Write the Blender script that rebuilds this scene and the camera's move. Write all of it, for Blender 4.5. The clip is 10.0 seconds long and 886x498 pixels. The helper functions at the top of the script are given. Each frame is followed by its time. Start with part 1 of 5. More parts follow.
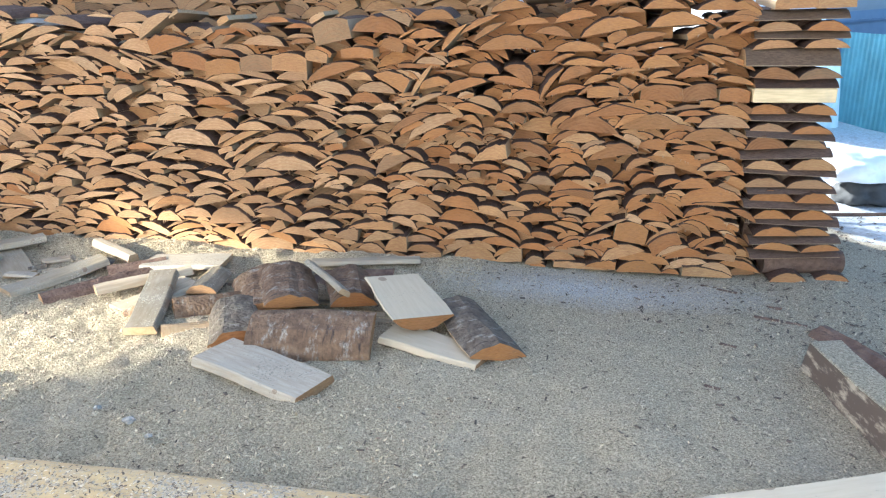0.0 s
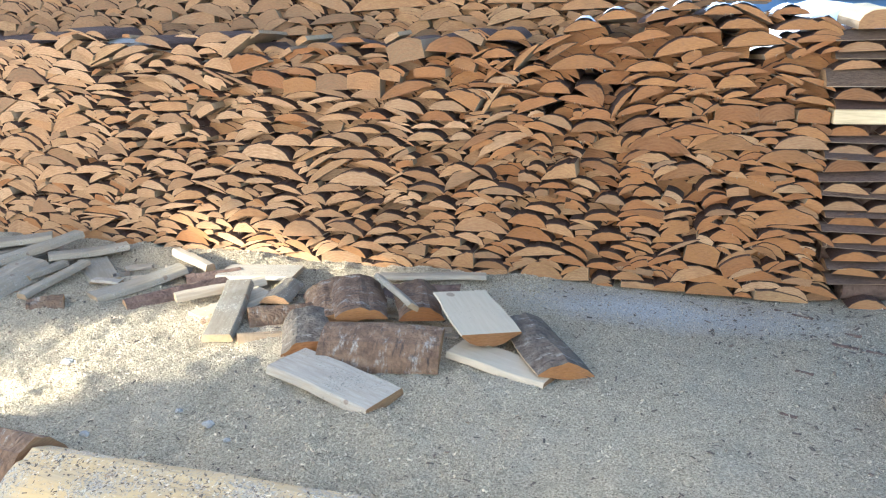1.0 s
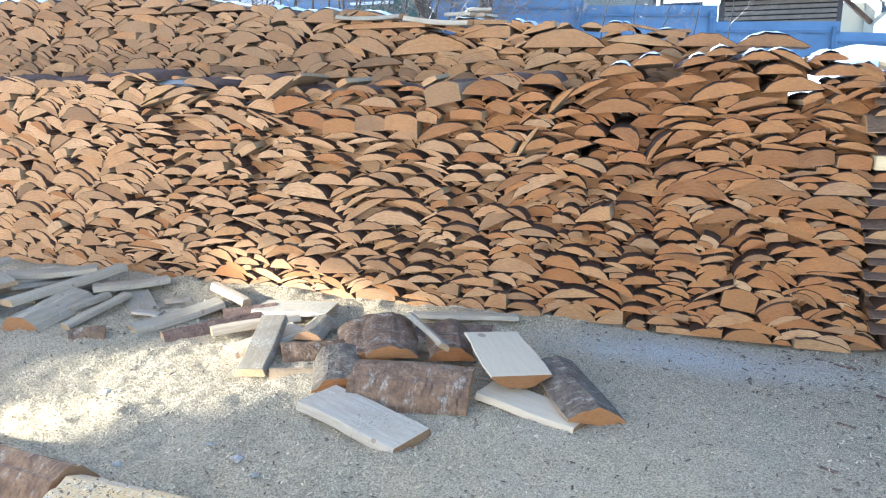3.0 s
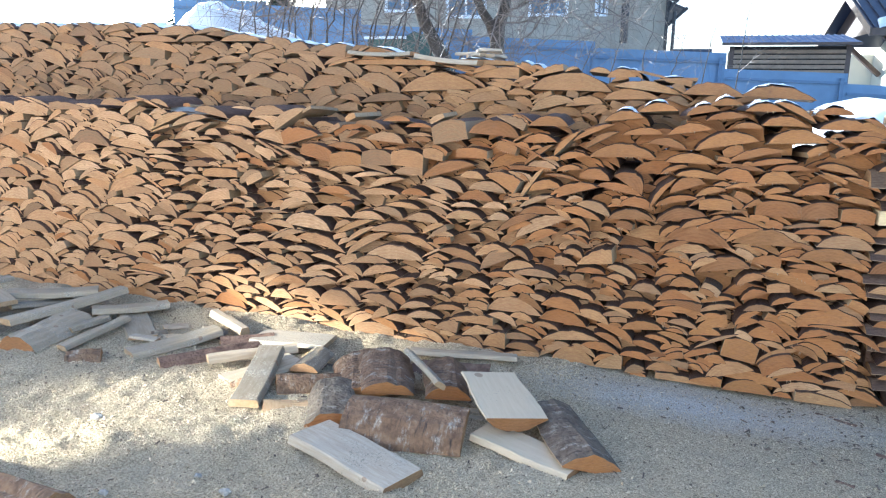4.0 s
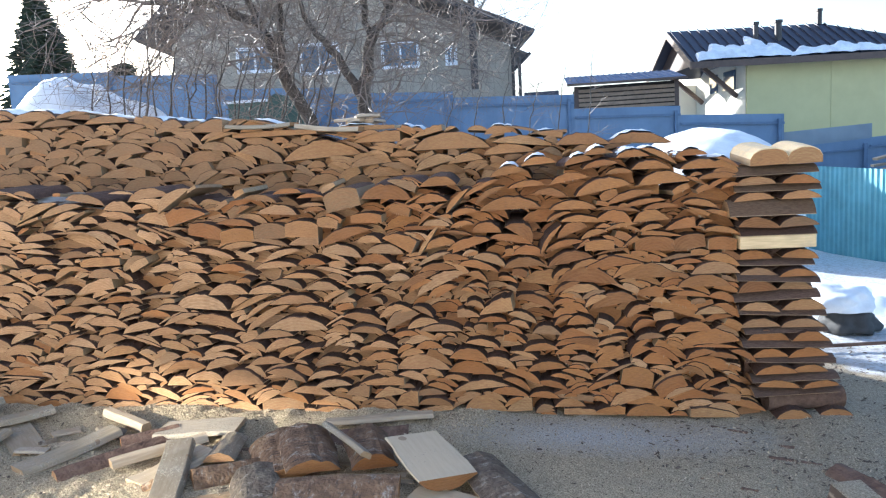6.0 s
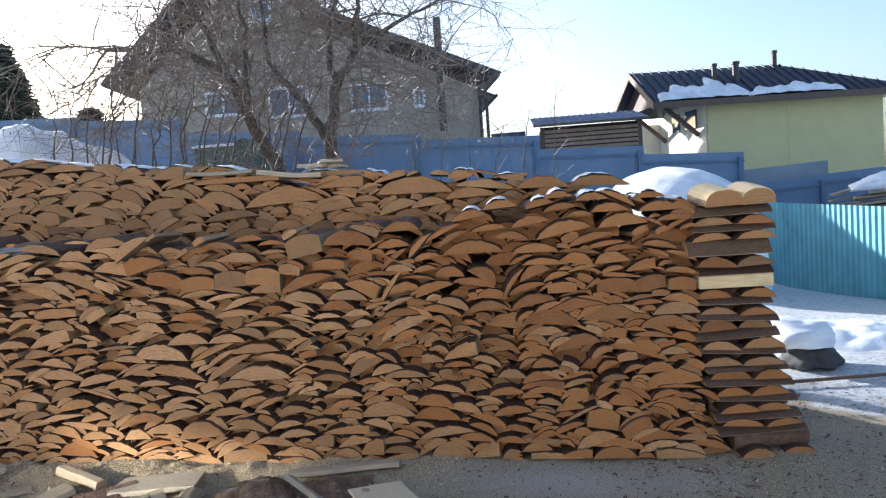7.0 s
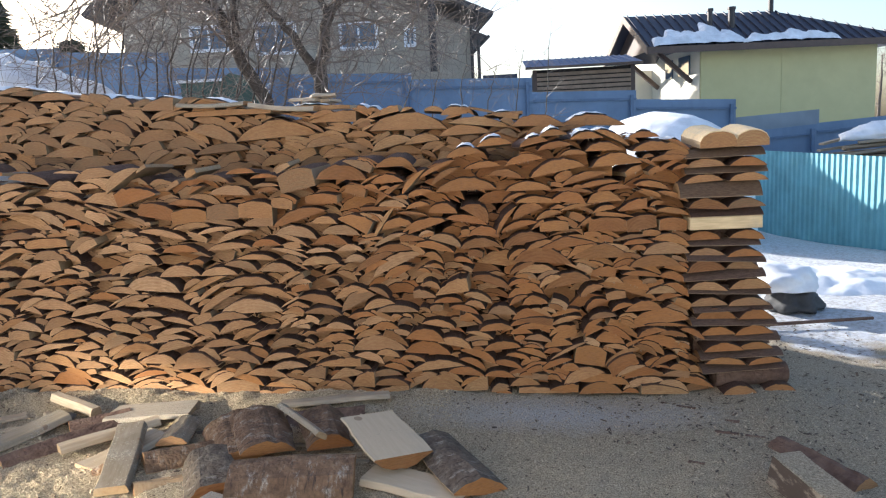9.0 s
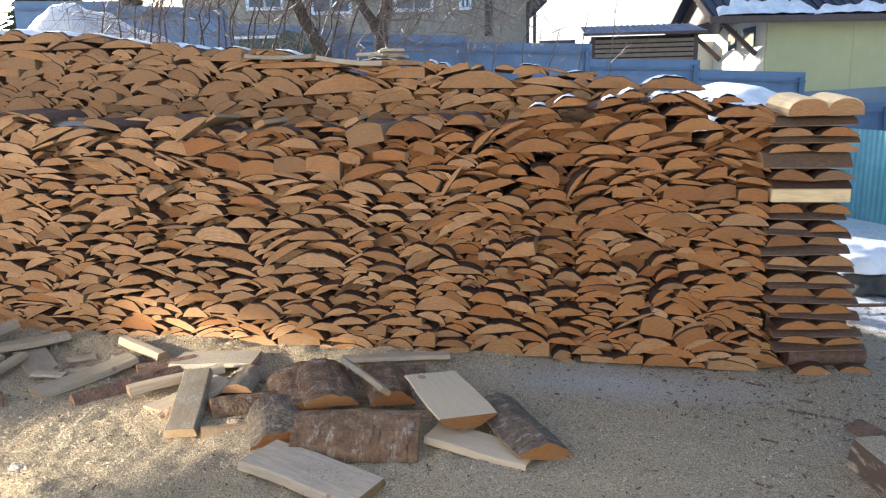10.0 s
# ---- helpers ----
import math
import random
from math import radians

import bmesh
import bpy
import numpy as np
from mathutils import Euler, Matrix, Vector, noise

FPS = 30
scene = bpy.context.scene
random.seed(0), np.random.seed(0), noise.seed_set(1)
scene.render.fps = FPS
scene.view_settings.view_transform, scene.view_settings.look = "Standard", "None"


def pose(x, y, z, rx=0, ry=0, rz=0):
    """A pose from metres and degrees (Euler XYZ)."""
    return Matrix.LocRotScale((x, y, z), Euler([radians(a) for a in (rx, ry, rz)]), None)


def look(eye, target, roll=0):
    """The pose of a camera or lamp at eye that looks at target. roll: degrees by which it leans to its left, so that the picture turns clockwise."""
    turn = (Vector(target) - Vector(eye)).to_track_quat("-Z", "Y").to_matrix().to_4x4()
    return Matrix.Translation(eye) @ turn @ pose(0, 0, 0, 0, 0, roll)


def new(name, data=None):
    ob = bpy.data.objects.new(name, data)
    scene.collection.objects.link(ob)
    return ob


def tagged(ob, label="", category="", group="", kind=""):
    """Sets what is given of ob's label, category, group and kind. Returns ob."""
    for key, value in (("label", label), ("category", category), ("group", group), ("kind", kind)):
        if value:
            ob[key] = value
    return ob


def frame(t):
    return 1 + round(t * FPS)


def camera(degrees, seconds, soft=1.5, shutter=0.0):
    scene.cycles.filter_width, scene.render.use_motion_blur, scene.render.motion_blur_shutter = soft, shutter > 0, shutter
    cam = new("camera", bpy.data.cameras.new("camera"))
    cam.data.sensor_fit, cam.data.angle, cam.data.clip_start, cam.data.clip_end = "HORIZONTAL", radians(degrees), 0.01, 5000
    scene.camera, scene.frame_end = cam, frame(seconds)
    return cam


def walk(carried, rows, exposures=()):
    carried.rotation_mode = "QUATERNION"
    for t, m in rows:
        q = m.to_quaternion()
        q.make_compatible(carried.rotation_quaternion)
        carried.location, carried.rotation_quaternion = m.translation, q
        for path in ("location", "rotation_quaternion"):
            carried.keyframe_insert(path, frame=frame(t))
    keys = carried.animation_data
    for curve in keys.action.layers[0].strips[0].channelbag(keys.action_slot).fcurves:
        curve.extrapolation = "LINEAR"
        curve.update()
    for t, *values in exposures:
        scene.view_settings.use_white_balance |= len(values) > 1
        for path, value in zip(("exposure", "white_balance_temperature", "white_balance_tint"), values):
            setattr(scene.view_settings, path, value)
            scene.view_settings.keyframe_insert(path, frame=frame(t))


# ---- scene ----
cam = camera(63.9, 10.0, soft=1.2)
PATH = [
    (0, (-1.025, -4.257, 1.537), (-1.353, -2.385, 0.916), -1.1),
    (0.5, (-1.056, -4.291, 1.553), (-1.535, -2.445, 0.95), -0.8),
    (1, (-1.079, -4.305, 1.557), (-1.565, -2.453, 0.98), -1.2),
    (1.5, (-1.076, -4.32, 1.524), (-1.555, -2.451, 0.995), -1.8),
    (2, (-1.078, -4.306, 1.565), (-1.621, -2.45, 1.054), -2.3),
    (2.5, (-1.063, -4.316, 1.56), (-1.632, -2.464, 1.064), -1.8),
    (4, (-1.033, -4.301, 1.594), (-1.645, -2.435, 1.213), 1.4),
    (4.5, (-1.169, -4.385, 1.596), (-1.612, -2.464, 1.26), 1.6),
    (5, (-1.263, -4.456, 1.584), (-1.646, -2.529, 1.207), 0.3),
    (5.5, (-1.258, -4.431, 1.597), (-1.595, -2.499, 1.206), 0.2),
    (6, (-1.185, -4.404, 1.698), (-1.454, -2.439, 1.442), -3.3),
    (7.5, (-1.123, -4.383, 1.727), (-1.293, -2.396, 1.579), -3.7),
    (8, (-1.131, -4.402, 1.692), (-1.299, -2.421, 1.479), -3.4),
    (8.5, (-1.145, -4.406, 1.685), (-1.304, -2.435, 1.387), -3.1),
    (9, (-1.163, -4.408, 1.681), (-1.321, -2.438, 1.373), -2.9),
    (9.5, (-1.2, -4.415, 1.677), (-1.356, -2.444, 1.372), -1.9),
    (10, (-1.323, -4.357, 1.631), (-1.599, -2.416, 1.238), -1.0),
]
walk(cam, [(t, look(eye, target, roll)) for t, eye, target, roll in PATH],
     [(0, 2.37, 5400, 5), (2.5, 2.52, 5050, 5), (4.5, 2.15, 5200, 6), (5.5, 1.95, 5300, 7), (6, 1.85, 5500, 9), (7.5, 1.05, 5650, 10), (8, 1.0, 5750, 11), (8.5, 1.25, 5800, 11), (9.5, 1.55, 6000, 12), (10, 1.67, 6000, 12)])

# ---- world, sun, exposure ----
SUN_ELEV, SUN_FRONT = radians(18), radians(-41)    # low winter sun behind the stack, to its left: the stack shades the yard
world = bpy.data.worlds.new("world")
scene.world = world
world.use_nodes = True
wn = world.node_tree
sky = wn.nodes.new("ShaderNodeTexSky")
sky.sky_type, sky.sun_disc = "NISHITA", False
sky.sun_elevation, sky.sun_rotation = SUN_ELEV, -(math.pi / 2 + SUN_FRONT)
sky.air_density, sky.dust_density = 1.0, 2.6
bg = wn.nodes["Background"]
bg.inputs["Strength"].default_value = 0.115
wn.links.new(sky.outputs[0], bg.inputs["Color"])
to_sun = Vector((-math.cos(SUN_ELEV) * math.cos(SUN_FRONT), -math.cos(SUN_ELEV) * math.sin(SUN_FRONT), math.sin(SUN_ELEV)))
sun = new("sun", bpy.data.lights.new("sun", "SUN"))
sun.data.energy, sun.data.angle, sun.data.color = 5.0, radians(0.6), (1.0, 0.91, 0.78)
sun.matrix_world = look(to_sun * 40, (0, 0, 0))
# added lamps, standing in for sun off the panes of an unseen house (below)
PATCH_LAMPS = (((-10.7, -6.86, 3.28), (-2.85, -0.20, 0.0), 1.9, 0.15, 2.3),
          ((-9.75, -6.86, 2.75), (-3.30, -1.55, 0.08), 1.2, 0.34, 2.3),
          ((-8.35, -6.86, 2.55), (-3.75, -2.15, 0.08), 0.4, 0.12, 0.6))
for at, to, wide, high, power in PATCH_LAMPS:
    patch_lamp = new("sun_patch_lamp", bpy.data.lights.new("sun_patch_lamp", "AREA"))
    patch_lamp.data.shape, patch_lamp.data.size, patch_lamp.data.size_y = "RECTANGLE", wide, high
    patch_lamp.data.energy, patch_lamp.data.spread, patch_lamp.data.color = power, radians(3.0), (1.0, 0.86, 0.62)
    patch_lamp.matrix_world = look(at, to)


# ---- materials ----
class Nodes:
    """A small wrapper for building node materials."""
    def __init__(self, name, rough=0.8, metal=0.0):
        self.mat = bpy.data.materials.new(name)
        self.mat.use_nodes = True
        self.t = self.mat.node_tree
        self.b = self.t.nodes["Principled BSDF"]
        self.b.inputs["Roughness"].default_value = rough
        self.b.inputs["Metallic"].default_value = metal

    def n(self, kind, **props):
        node = self.t.nodes.new("ShaderNode" + kind)
        for k, v in props.items():
            setattr(node, k, v)
        return node

    def put(self, socket, value):
        if isinstance(value, bpy.types.NodeSocket):
            self.t.links.new(value, socket)
        elif isinstance(value, tuple) and len(value) == 3 and socket.type == "RGBA":
            socket.default_value = (*value, 1)
        else:
            socket.default_value = value

    def coord(self, kind="Object", scale=(1, 1, 1), loc=(0, 0, 0)):
        m = self.n("Mapping")
        self.put(m.inputs["Scale"], scale)
        self.put(m.inputs["Location"], loc)
        src = self.n("NewGeometry").outputs["Position"] if kind == "World" else self.n("TexCoord").outputs[kind]
        self.put(m.inputs["Vector"], src)
        return m.outputs[0]

    def noise(self, vec, scale, detail=4.0, rough=0.55):
        k = self.n("TexNoise")
        self.put(k.inputs["Vector"], vec)
        self.put(k.inputs["Scale"], scale)
        self.put(k.inputs["Detail"], detail)
        self.put(k.inputs["Roughness"], rough)
        return k.outputs["Fac"]

    def ramp(self, fac, *stops):
        r = self.n("ValToRGB")
        self.put(r.inputs["Fac"], fac)
        el = r.color_ramp.elements
        while len(el) < len(stops):
            el.new(0.5)
        for e, (p, c) in zip(el, stops):
            e.position, e.color = p, (*c, 1) if len(c) == 3 else c
        return r.outputs["Color"]

    def mix(self, fac, a, b, blend="MIX"):
        m = self.n("MixRGB", blend_type=blend)
        self.put(m.inputs[0], fac)
        self.put(m.inputs[1], a)
        self.put(m.inputs[2], b)
        return m.outputs[0]

    def math(self, op, a, b=0.0, clamp=False):
        m = self.n("Math", operation=op, use_clamp=clamp)
        self.put(m.inputs[0], a)
        self.put(m.inputs[1], b)
        return m.outputs[0]

    def random(self, island=False):
        return self.n("NewGeometry").outputs["Random Per Island"] if island else self.n("ObjectInfo").outputs["Random"]

    def bump(self, height, strength=0.4, dist=0.01):
        k = self.n("Bump")
        self.put(k.inputs["Height"], height)
        self.put(k.inputs["Strength"], strength)
        self.put(k.inputs["Distance"], dist)
        self.put(self.b.inputs["Normal"], k.outputs[0])

    def done(self, color, rough=None):
        self.put(self.b.inputs["Base Color"], color)
        if rough is not None:
            self.put(self.b.inputs["Roughness"], rough)
        return self.mat


def end_grain(name, tones, island=False):
    """Sawn end of a slab: tone by piece, saw marks, weathered blotches."""
    k = Nodes(name, 0.75)
    r = k.random(island)
    base = k.ramp(r, *[(i / (len(tones) - 1), c) for i, c in enumerate(tones)])
    weather = k.math("FRACT", k.math("MULTIPLY", r, 17.3))
    base = k.mix(1.0, base, k.ramp(weather, (0.0, (0.52, 0.51, 0.49)), (0.18, (0.84, 0.82, 0.78)), (0.8, (1.02, 1, 0.98))), "MULTIPLY")
    p = k.coord("World", (1, 1, 1))
    blot = k.noise(p, 9, 5)
    saw = k.noise(k.coord("World", (1, 1, 9)), 38, 3)
    col = k.mix(k.math("MULTIPLY", k.math("SUBTRACT", blot, 0.47, True), 1.8, True), base, (0.36, 0.18, 0.07))
    col = k.mix(0.8, col, k.ramp(saw, (0.3, (0.55, 0.48, 0.42)), (0.66, (1, 1, 1))), "MULTIPLY")
    col = k.mix(k.math("MULTIPLY", k.math("SUBTRACT", k.noise(p, 30, 3), 0.60, True), 3.0, True), col, (0.16, 0.09, 0.05))
    # growth rings about a heart below the flat side, and dry cracks
    uvm = k.n("UVMap")
    sep = k.n("SeparateXYZ")
    k.put(sep.inputs[0], uvm.outputs[0])
    rz = k.math("ADD", sep.outputs[1], k.math("ADD", 0.25, k.math("MULTIPLY", r, 0.3)))
    rad = k.math("SQRT", k.math("ADD", k.math("MULTIPLY", sep.outputs[0], sep.outputs[0]), k.math("MULTIPLY", rz, rz)))
    ring = k.math("SINE", k.math("ADD", k.math("MULTIPLY", rad, 95.0), k.math("MULTIPLY", blot, 5.0)))
    col = k.mix(k.math("MULTIPLY", k.math("ADD", ring, 1.0), 0.17), col, (0.30, 0.135, 0.055))
    heart = k.math("SUBTRACT", 0.62, k.math("ADD", rad, k.math("MULTIPLY", k.noise(p, 14), 0.25)), True)
    col = k.mix(k.math("MULTIPLY", heart, 1.4, True), col, k.mix(0.5, base, (0.40, 0.155, 0.055)))
    crack = k.noise(k.coord("World", (3.5, 1, 26)), 9, 2)
    col = k.mix(k.math("MULTIPLY", k.math("SUBTRACT", crack, 0.66, True), 6.0, True), col, (0.13, 0.065, 0.035))
    k.bump(k.math("ADD", saw, k.math("MULTIPLY", k.noise(p, 90, 4, 0.7), 0.8)), 0.55, 0.005)
    return k.done(col)


def bark(name, island=False, tone=(0.085, 0.045, 0.032), pale=(0.20, 0.125, 0.088), lichen=False, worn=(0.30, 0.27, 0.23)):
    k = Nodes(name, 0.9)
    p = k.coord("Object", (1, 1, 1)) if not island else k.coord("World", (1, 1, 1))
    cracks = k.n("TexVoronoi", feature="DISTANCE_TO_EDGE")
    k.put(cracks.inputs["Vector"], p)
    k.put(cracks.inputs["Scale"], 34.0)
    nz = k.noise(p, 16, 6, 0.65)
    col = k.ramp(nz, (0.32, tone), (0.62, pale), (0.8, worn))
    col = k.mix(k.math("MULTIPLY", k.random(island), 0.45), col, (0.10, 0.058, 0.038))
    if lichen:
        flake = k.noise(k.coord("Object", (1, 2.2, 1)), 11, 6, 0.7)
        col = k.mix(k.math("MULTIPLY", k.math("SUBTRACT", flake, 0.55, True), 6.0, True), col, k.ramp(k.noise(p, 120, 3, 0.7), (0.35, (0.16, 0.135, 0.11)), (0.6, (0.46, 0.42, 0.36))))
        split = k.noise(k.coord("Object", (2.6, 14, 2.6)), 4, 4, 0.6)
        col = k.mix(k.math("MULTIPLY", k.math("SUBTRACT", split, 0.57, True), 6.0, True), col, (0.035, 0.024, 0.02))
    k.bump(k.math("ADD", nz, cracks.outputs["Distance"]), 0.8, 0.012)
    return k.done(col)


def sawn(name, tones, island=False, scale=(2, 22, 22), knots=True, dust=0.0, grainy=0.6, worn=2.0, knot=0.10):
    """Flat sawn face with long grain."""
    k = Nodes(name, 0.72)
    p = k.coord("World" if island else "Object", scale)
    grain = k.noise(p, 3.0, 5, 0.6)
    base = k.ramp(k.random(island), *[(i / (len(tones) - 1), c) for i, c in enumerate(tones)])
    col = k.mix(grainy, base, k.ramp(grain, (0.3, (0.55, 0.48, 0.4)), (0.65, (1, 1, 1))), "MULTIPLY")
    dirt = k.noise(k.coord("World"), 7, 5)
    col = k.mix(k.math("MULTIPLY", k.math("SUBTRACT", dirt, 0.5, True), worn, True), col, (0.33, 0.29, 0.24))
    if knots:
        v = k.n("TexVoronoi")
        k.put(v.inputs["Vector"], k.coord("Object"))
        k.put(v.inputs["Scale"], 5.5)
        spot = k.math("LESS_THAN", v.outputs["Distance"], knot)
        col = k.mix(k.math("MULTIPLY", spot, 0.6), col, (0.16, 0.085, 0.045))
    if dust:
        speck = k.noise(k.coord("World"), 75, 4, 0.8)
        film = k.noise(k.coord("World"), 6, 4)
        amount = k.math("MULTIPLY", k.math("SUBTRACT", k.math("ADD", speck, k.math("MULTIPLY", film, 0.6)), 1.0 - 0.35 * dust, True), 9.0, True)
        col = k.mix(amount, col, k.ramp(k.noise(k.coord("World"), 160, 2), (0.35, (0.13, 0.11, 0.085)), (0.6, (0.44, 0.39, 0.31))))
    k.bump(grain, 0.25, 0.004)
    return k.done(col)


TAN = [(0.48, 0.255, 0.10), (0.51, 0.295, 0.125), (0.43, 0.21, 0.075), (0.54, 0.34, 0.16), (0.46, 0.235, 0.088)]
RED = [(0.42, 0.185, 0.050), (0.36, 0.145, 0.036), (0.44, 0.21, 0.062), (0.38, 0.16, 0.042)]
GOLD = [(0.56, 0.34, 0.17), (0.60, 0.385, 0.20), (0.52, 0.30, 0.14), (0.62, 0.41, 0.225)]
GREY = [(0.386, 0.226, 0.107), (0.327, 0.202, 0.100), (0.453, 0.267, 0.125), (0.289, 0.186, 0.094)]
M = {}
for key, tones in (("tan", TAN), ("red", RED), ("gold", GOLD), ("grey", GREY)):
    M[key] = end_grain("cut_" + key, tones)
    M[key + "_s"] = end_grain("cut_%s_rest" % key, tones, True)
M["bark"] = bark("bark", worn=(0.24, 0.165, 0.11))
M["bark_red"] = bark("bark_red", False, (0.042, 0.017, 0.011), (0.105, 0.050, 0.030), worn=(0.17, 0.10, 0.07))
M["bark_s"] = bark("bark_rest", True, (0.042, 0.017, 0.011), (0.105, 0.050, 0.030), worn=(0.17, 0.10, 0.07))
M["bark_brown"] = bark("bark_brown", False, (0.12, 0.068, 0.038), (0.25, 0.155, 0.085), worn=(0.34, 0.24, 0.15))
M["bark_grey"] = bark("bark_grey", False, (0.068, 0.050, 0.036), (0.175, 0.14, 0.102), True)
M["bark_scaly"] = bark("bark_scaly", False, (0.082, 0.045, 0.025), (0.225, 0.138, 0.078), True)
M["sawn"] = sawn("sawn_face", [(0.42, 0.28, 0.145), (0.47, 0.34, 0.2), (0.36, 0.24, 0.13)])
M["sawn_s"] = sawn("sawn_rest", [(0.42, 0.28, 0.145), (0.47, 0.34, 0.2), (0.36, 0.24, 0.13)], True, knots=False)
M["board"] = sawn("board_fresh", [(0.47, 0.385, 0.275), (0.41, 0.33, 0.24)], scale=(22, 2, 22), dust=0.2)
M["board_grey"] = sawn("board_weathered", [(0.30, 0.25, 0.178), (0.36, 0.30, 0.215), (0.25, 0.207, 0.148)], scale=(22, 2, 22), dust=0.5)

M["end_dull"] = sawn("dull_cut_end", [(0.40, 0.28, 0.16), (0.36, 0.25, 0.14)], scale=(14, 14, 14), knots=False)
M["board_brown"] = sawn("board_brown", [(0.22, 0.18, 0.125), (0.26, 0.21, 0.15)], scale=(22, 2, 22), dust=0.5)
M["board_dusty"] = sawn("board_dusty", [(0.40, 0.345, 0.27), (0.44, 0.38, 0.30)], scale=(22, 2, 22), dust=0.55)
M["timber"] = sawn("timber_face", [(0.55, 0.40, 0.20), (0.50, 0.36, 0.18)], scale=(16, 2, 16), dust=0.6, worn=2.5, grainy=0.3)
M["board_pale"] = sawn("board_pale", [(0.58, 0.475, 0.335), (0.54, 0.44, 0.31)], scale=(16, 1.5, 16), dust=0.15, grainy=0.25, worn=0.9, knot=0.17)


def simple(name, color, rough=0.7, metal=0.0, var=0.25, scale=6.0, bump=0.15):
    k = Nodes(name, rough, metal)
    nz = k.noise(k.coord("World"), scale, 6, 0.6)
    dark = tuple(c * (1 - var) for c in color)
    light = tuple(min(1, c * (1 + var * 0.6)) for c in color)
    if bump:
        k.bump(k.noise(k.coord("World"), scale * 6, 4), bump, 0.01)
    return k.done(k.ramp(nz, (0.3, dark), (0.7, light)))


M["snow"] = simple("snow", (0.78, 0.80, 0.83), 0.6, var=0.22, scale=3, bump=0.5)
M["rock"] = simple("dark_rock", (0.06, 0.062, 0.065), 0.85, var=0.4, scale=8)
M["fence_blue"] = simple("blue_painted_sheet", (0.14, 0.22, 0.34), 0.6, var=0.18, scale=1.5, bump=0.05)
M["fence_teal"] = simple("teal_painted_sheet", (0.16, 0.40, 0.47), 0.55, var=0.22, scale=2.5, bump=0.1)
M["fence_pale"] = simple("faded_blue_sheet", (0.22, 0.275, 0.33), 0.6, var=0.15, scale=1.5, bump=0.05)
M["rail_blue"] = simple("blue_rail", (0.10, 0.165, 0.27), 0.55, var=0.15)
M["plaster"] = simple("beige_plaster", (0.36, 0.315, 0.25), 0.9, var=0.15, scale=2)
M["plaster_pale"] = simple("pale_plaster", (0.64, 0.635, 0.62), 0.9, var=0.1, scale=2)
M["roof_dark"] = simple("dark_roof", (0.05, 0.045, 0.05), 0.6, var=0.3, scale=5)
M["roof_navy"] = simple("navy_metal_roof", (0.035, 0.040, 0.065), 0.45, 0.2, var=0.15)
M["siding"] = simple("yellow_green_siding", (0.56, 0.515, 0.26), 0.75, var=0.06, scale=1.5, bump=0.05)
M["siding_white"] = simple("cream_siding", (0.75, 0.71, 0.58), 0.7, var=0.06, scale=1.5, bump=0.05)
M["brown_trim"] = simple("brown_trim", (0.10, 0.065, 0.05), 0.6, var=0.2)
M["fascia"] = simple("weathered_fascia", (0.17, 0.125, 0.095), 0.7, var=0.2)
M["white_trim"] = simple("white_trim", (0.75, 0.77, 0.80), 0.5, var=0.06)
M["pane"] = simple("window_pane", (0.10, 0.15, 0.22), 0.08, var=0.3, scale=1.2, bump=0)
M["slat"] = simple("brown_slat", (0.30, 0.21, 0.14), 0.75, var=0.25, scale=5)
M["dark_gap"] = simple("slat_gap_shade", (0.03, 0.027, 0.025), 0.9, var=0.2)
M["green_tarp"] = simple("dark_green_tarp", (0.035, 0.075, 0.06), 0.6, var=0.3, scale=4)
M["pipe"] = simple("dark_metal_pipe", (0.06, 0.055, 0.055), 0.5, 0.5, var=0.2)
M["tree_bark"] = simple("apple_bark", (0.10, 0.085, 0.07), 0.9, var=0.45, scale=20, bump=0.5)
M["twig"] = simple("twig_bark", (0.21, 0.17, 0.14), 0.62, var=0.4, scale=9, bump=0)
M["needles"] = simple("pine_needles", (0.05, 0.065, 0.035), 0.8, var=0.5, scale=3, bump=0)
M["pale_board"] = sawn("pale_sawn_board", [(0.80, 0.62, 0.36), (0.76, 0.58, 0.33)], scale=(2, 22, 22), knots=False)
M["roof_blue"] = simple("blue_metal_roof", (0.07, 0.11, 0.21), 0.7, 0.0, var=0.15)
M["dust_snow"] = simple("dusty_snow", (0.36, 0.335, 0.30), 0.85, var=0.35, scale=14, bump=0.6)
M["chip"] = Nodes("sawdust_chip", 0.85)
M["chip"] = M["chip"].done(M["chip"].ramp(M["chip"].random(True), (0.0, (0.44, 0.355, 0.235)), (0.5, (0.70, 0.59, 0.42)), (0.84, (0.36, 0.285, 0.185)), (1.0, (0.14, 0.095, 0.06))))
M["crumb"] = simple("bark_crumb", (0.13, 0.095, 0.07), 0.9, var=0.5, scale=15, bump=0)


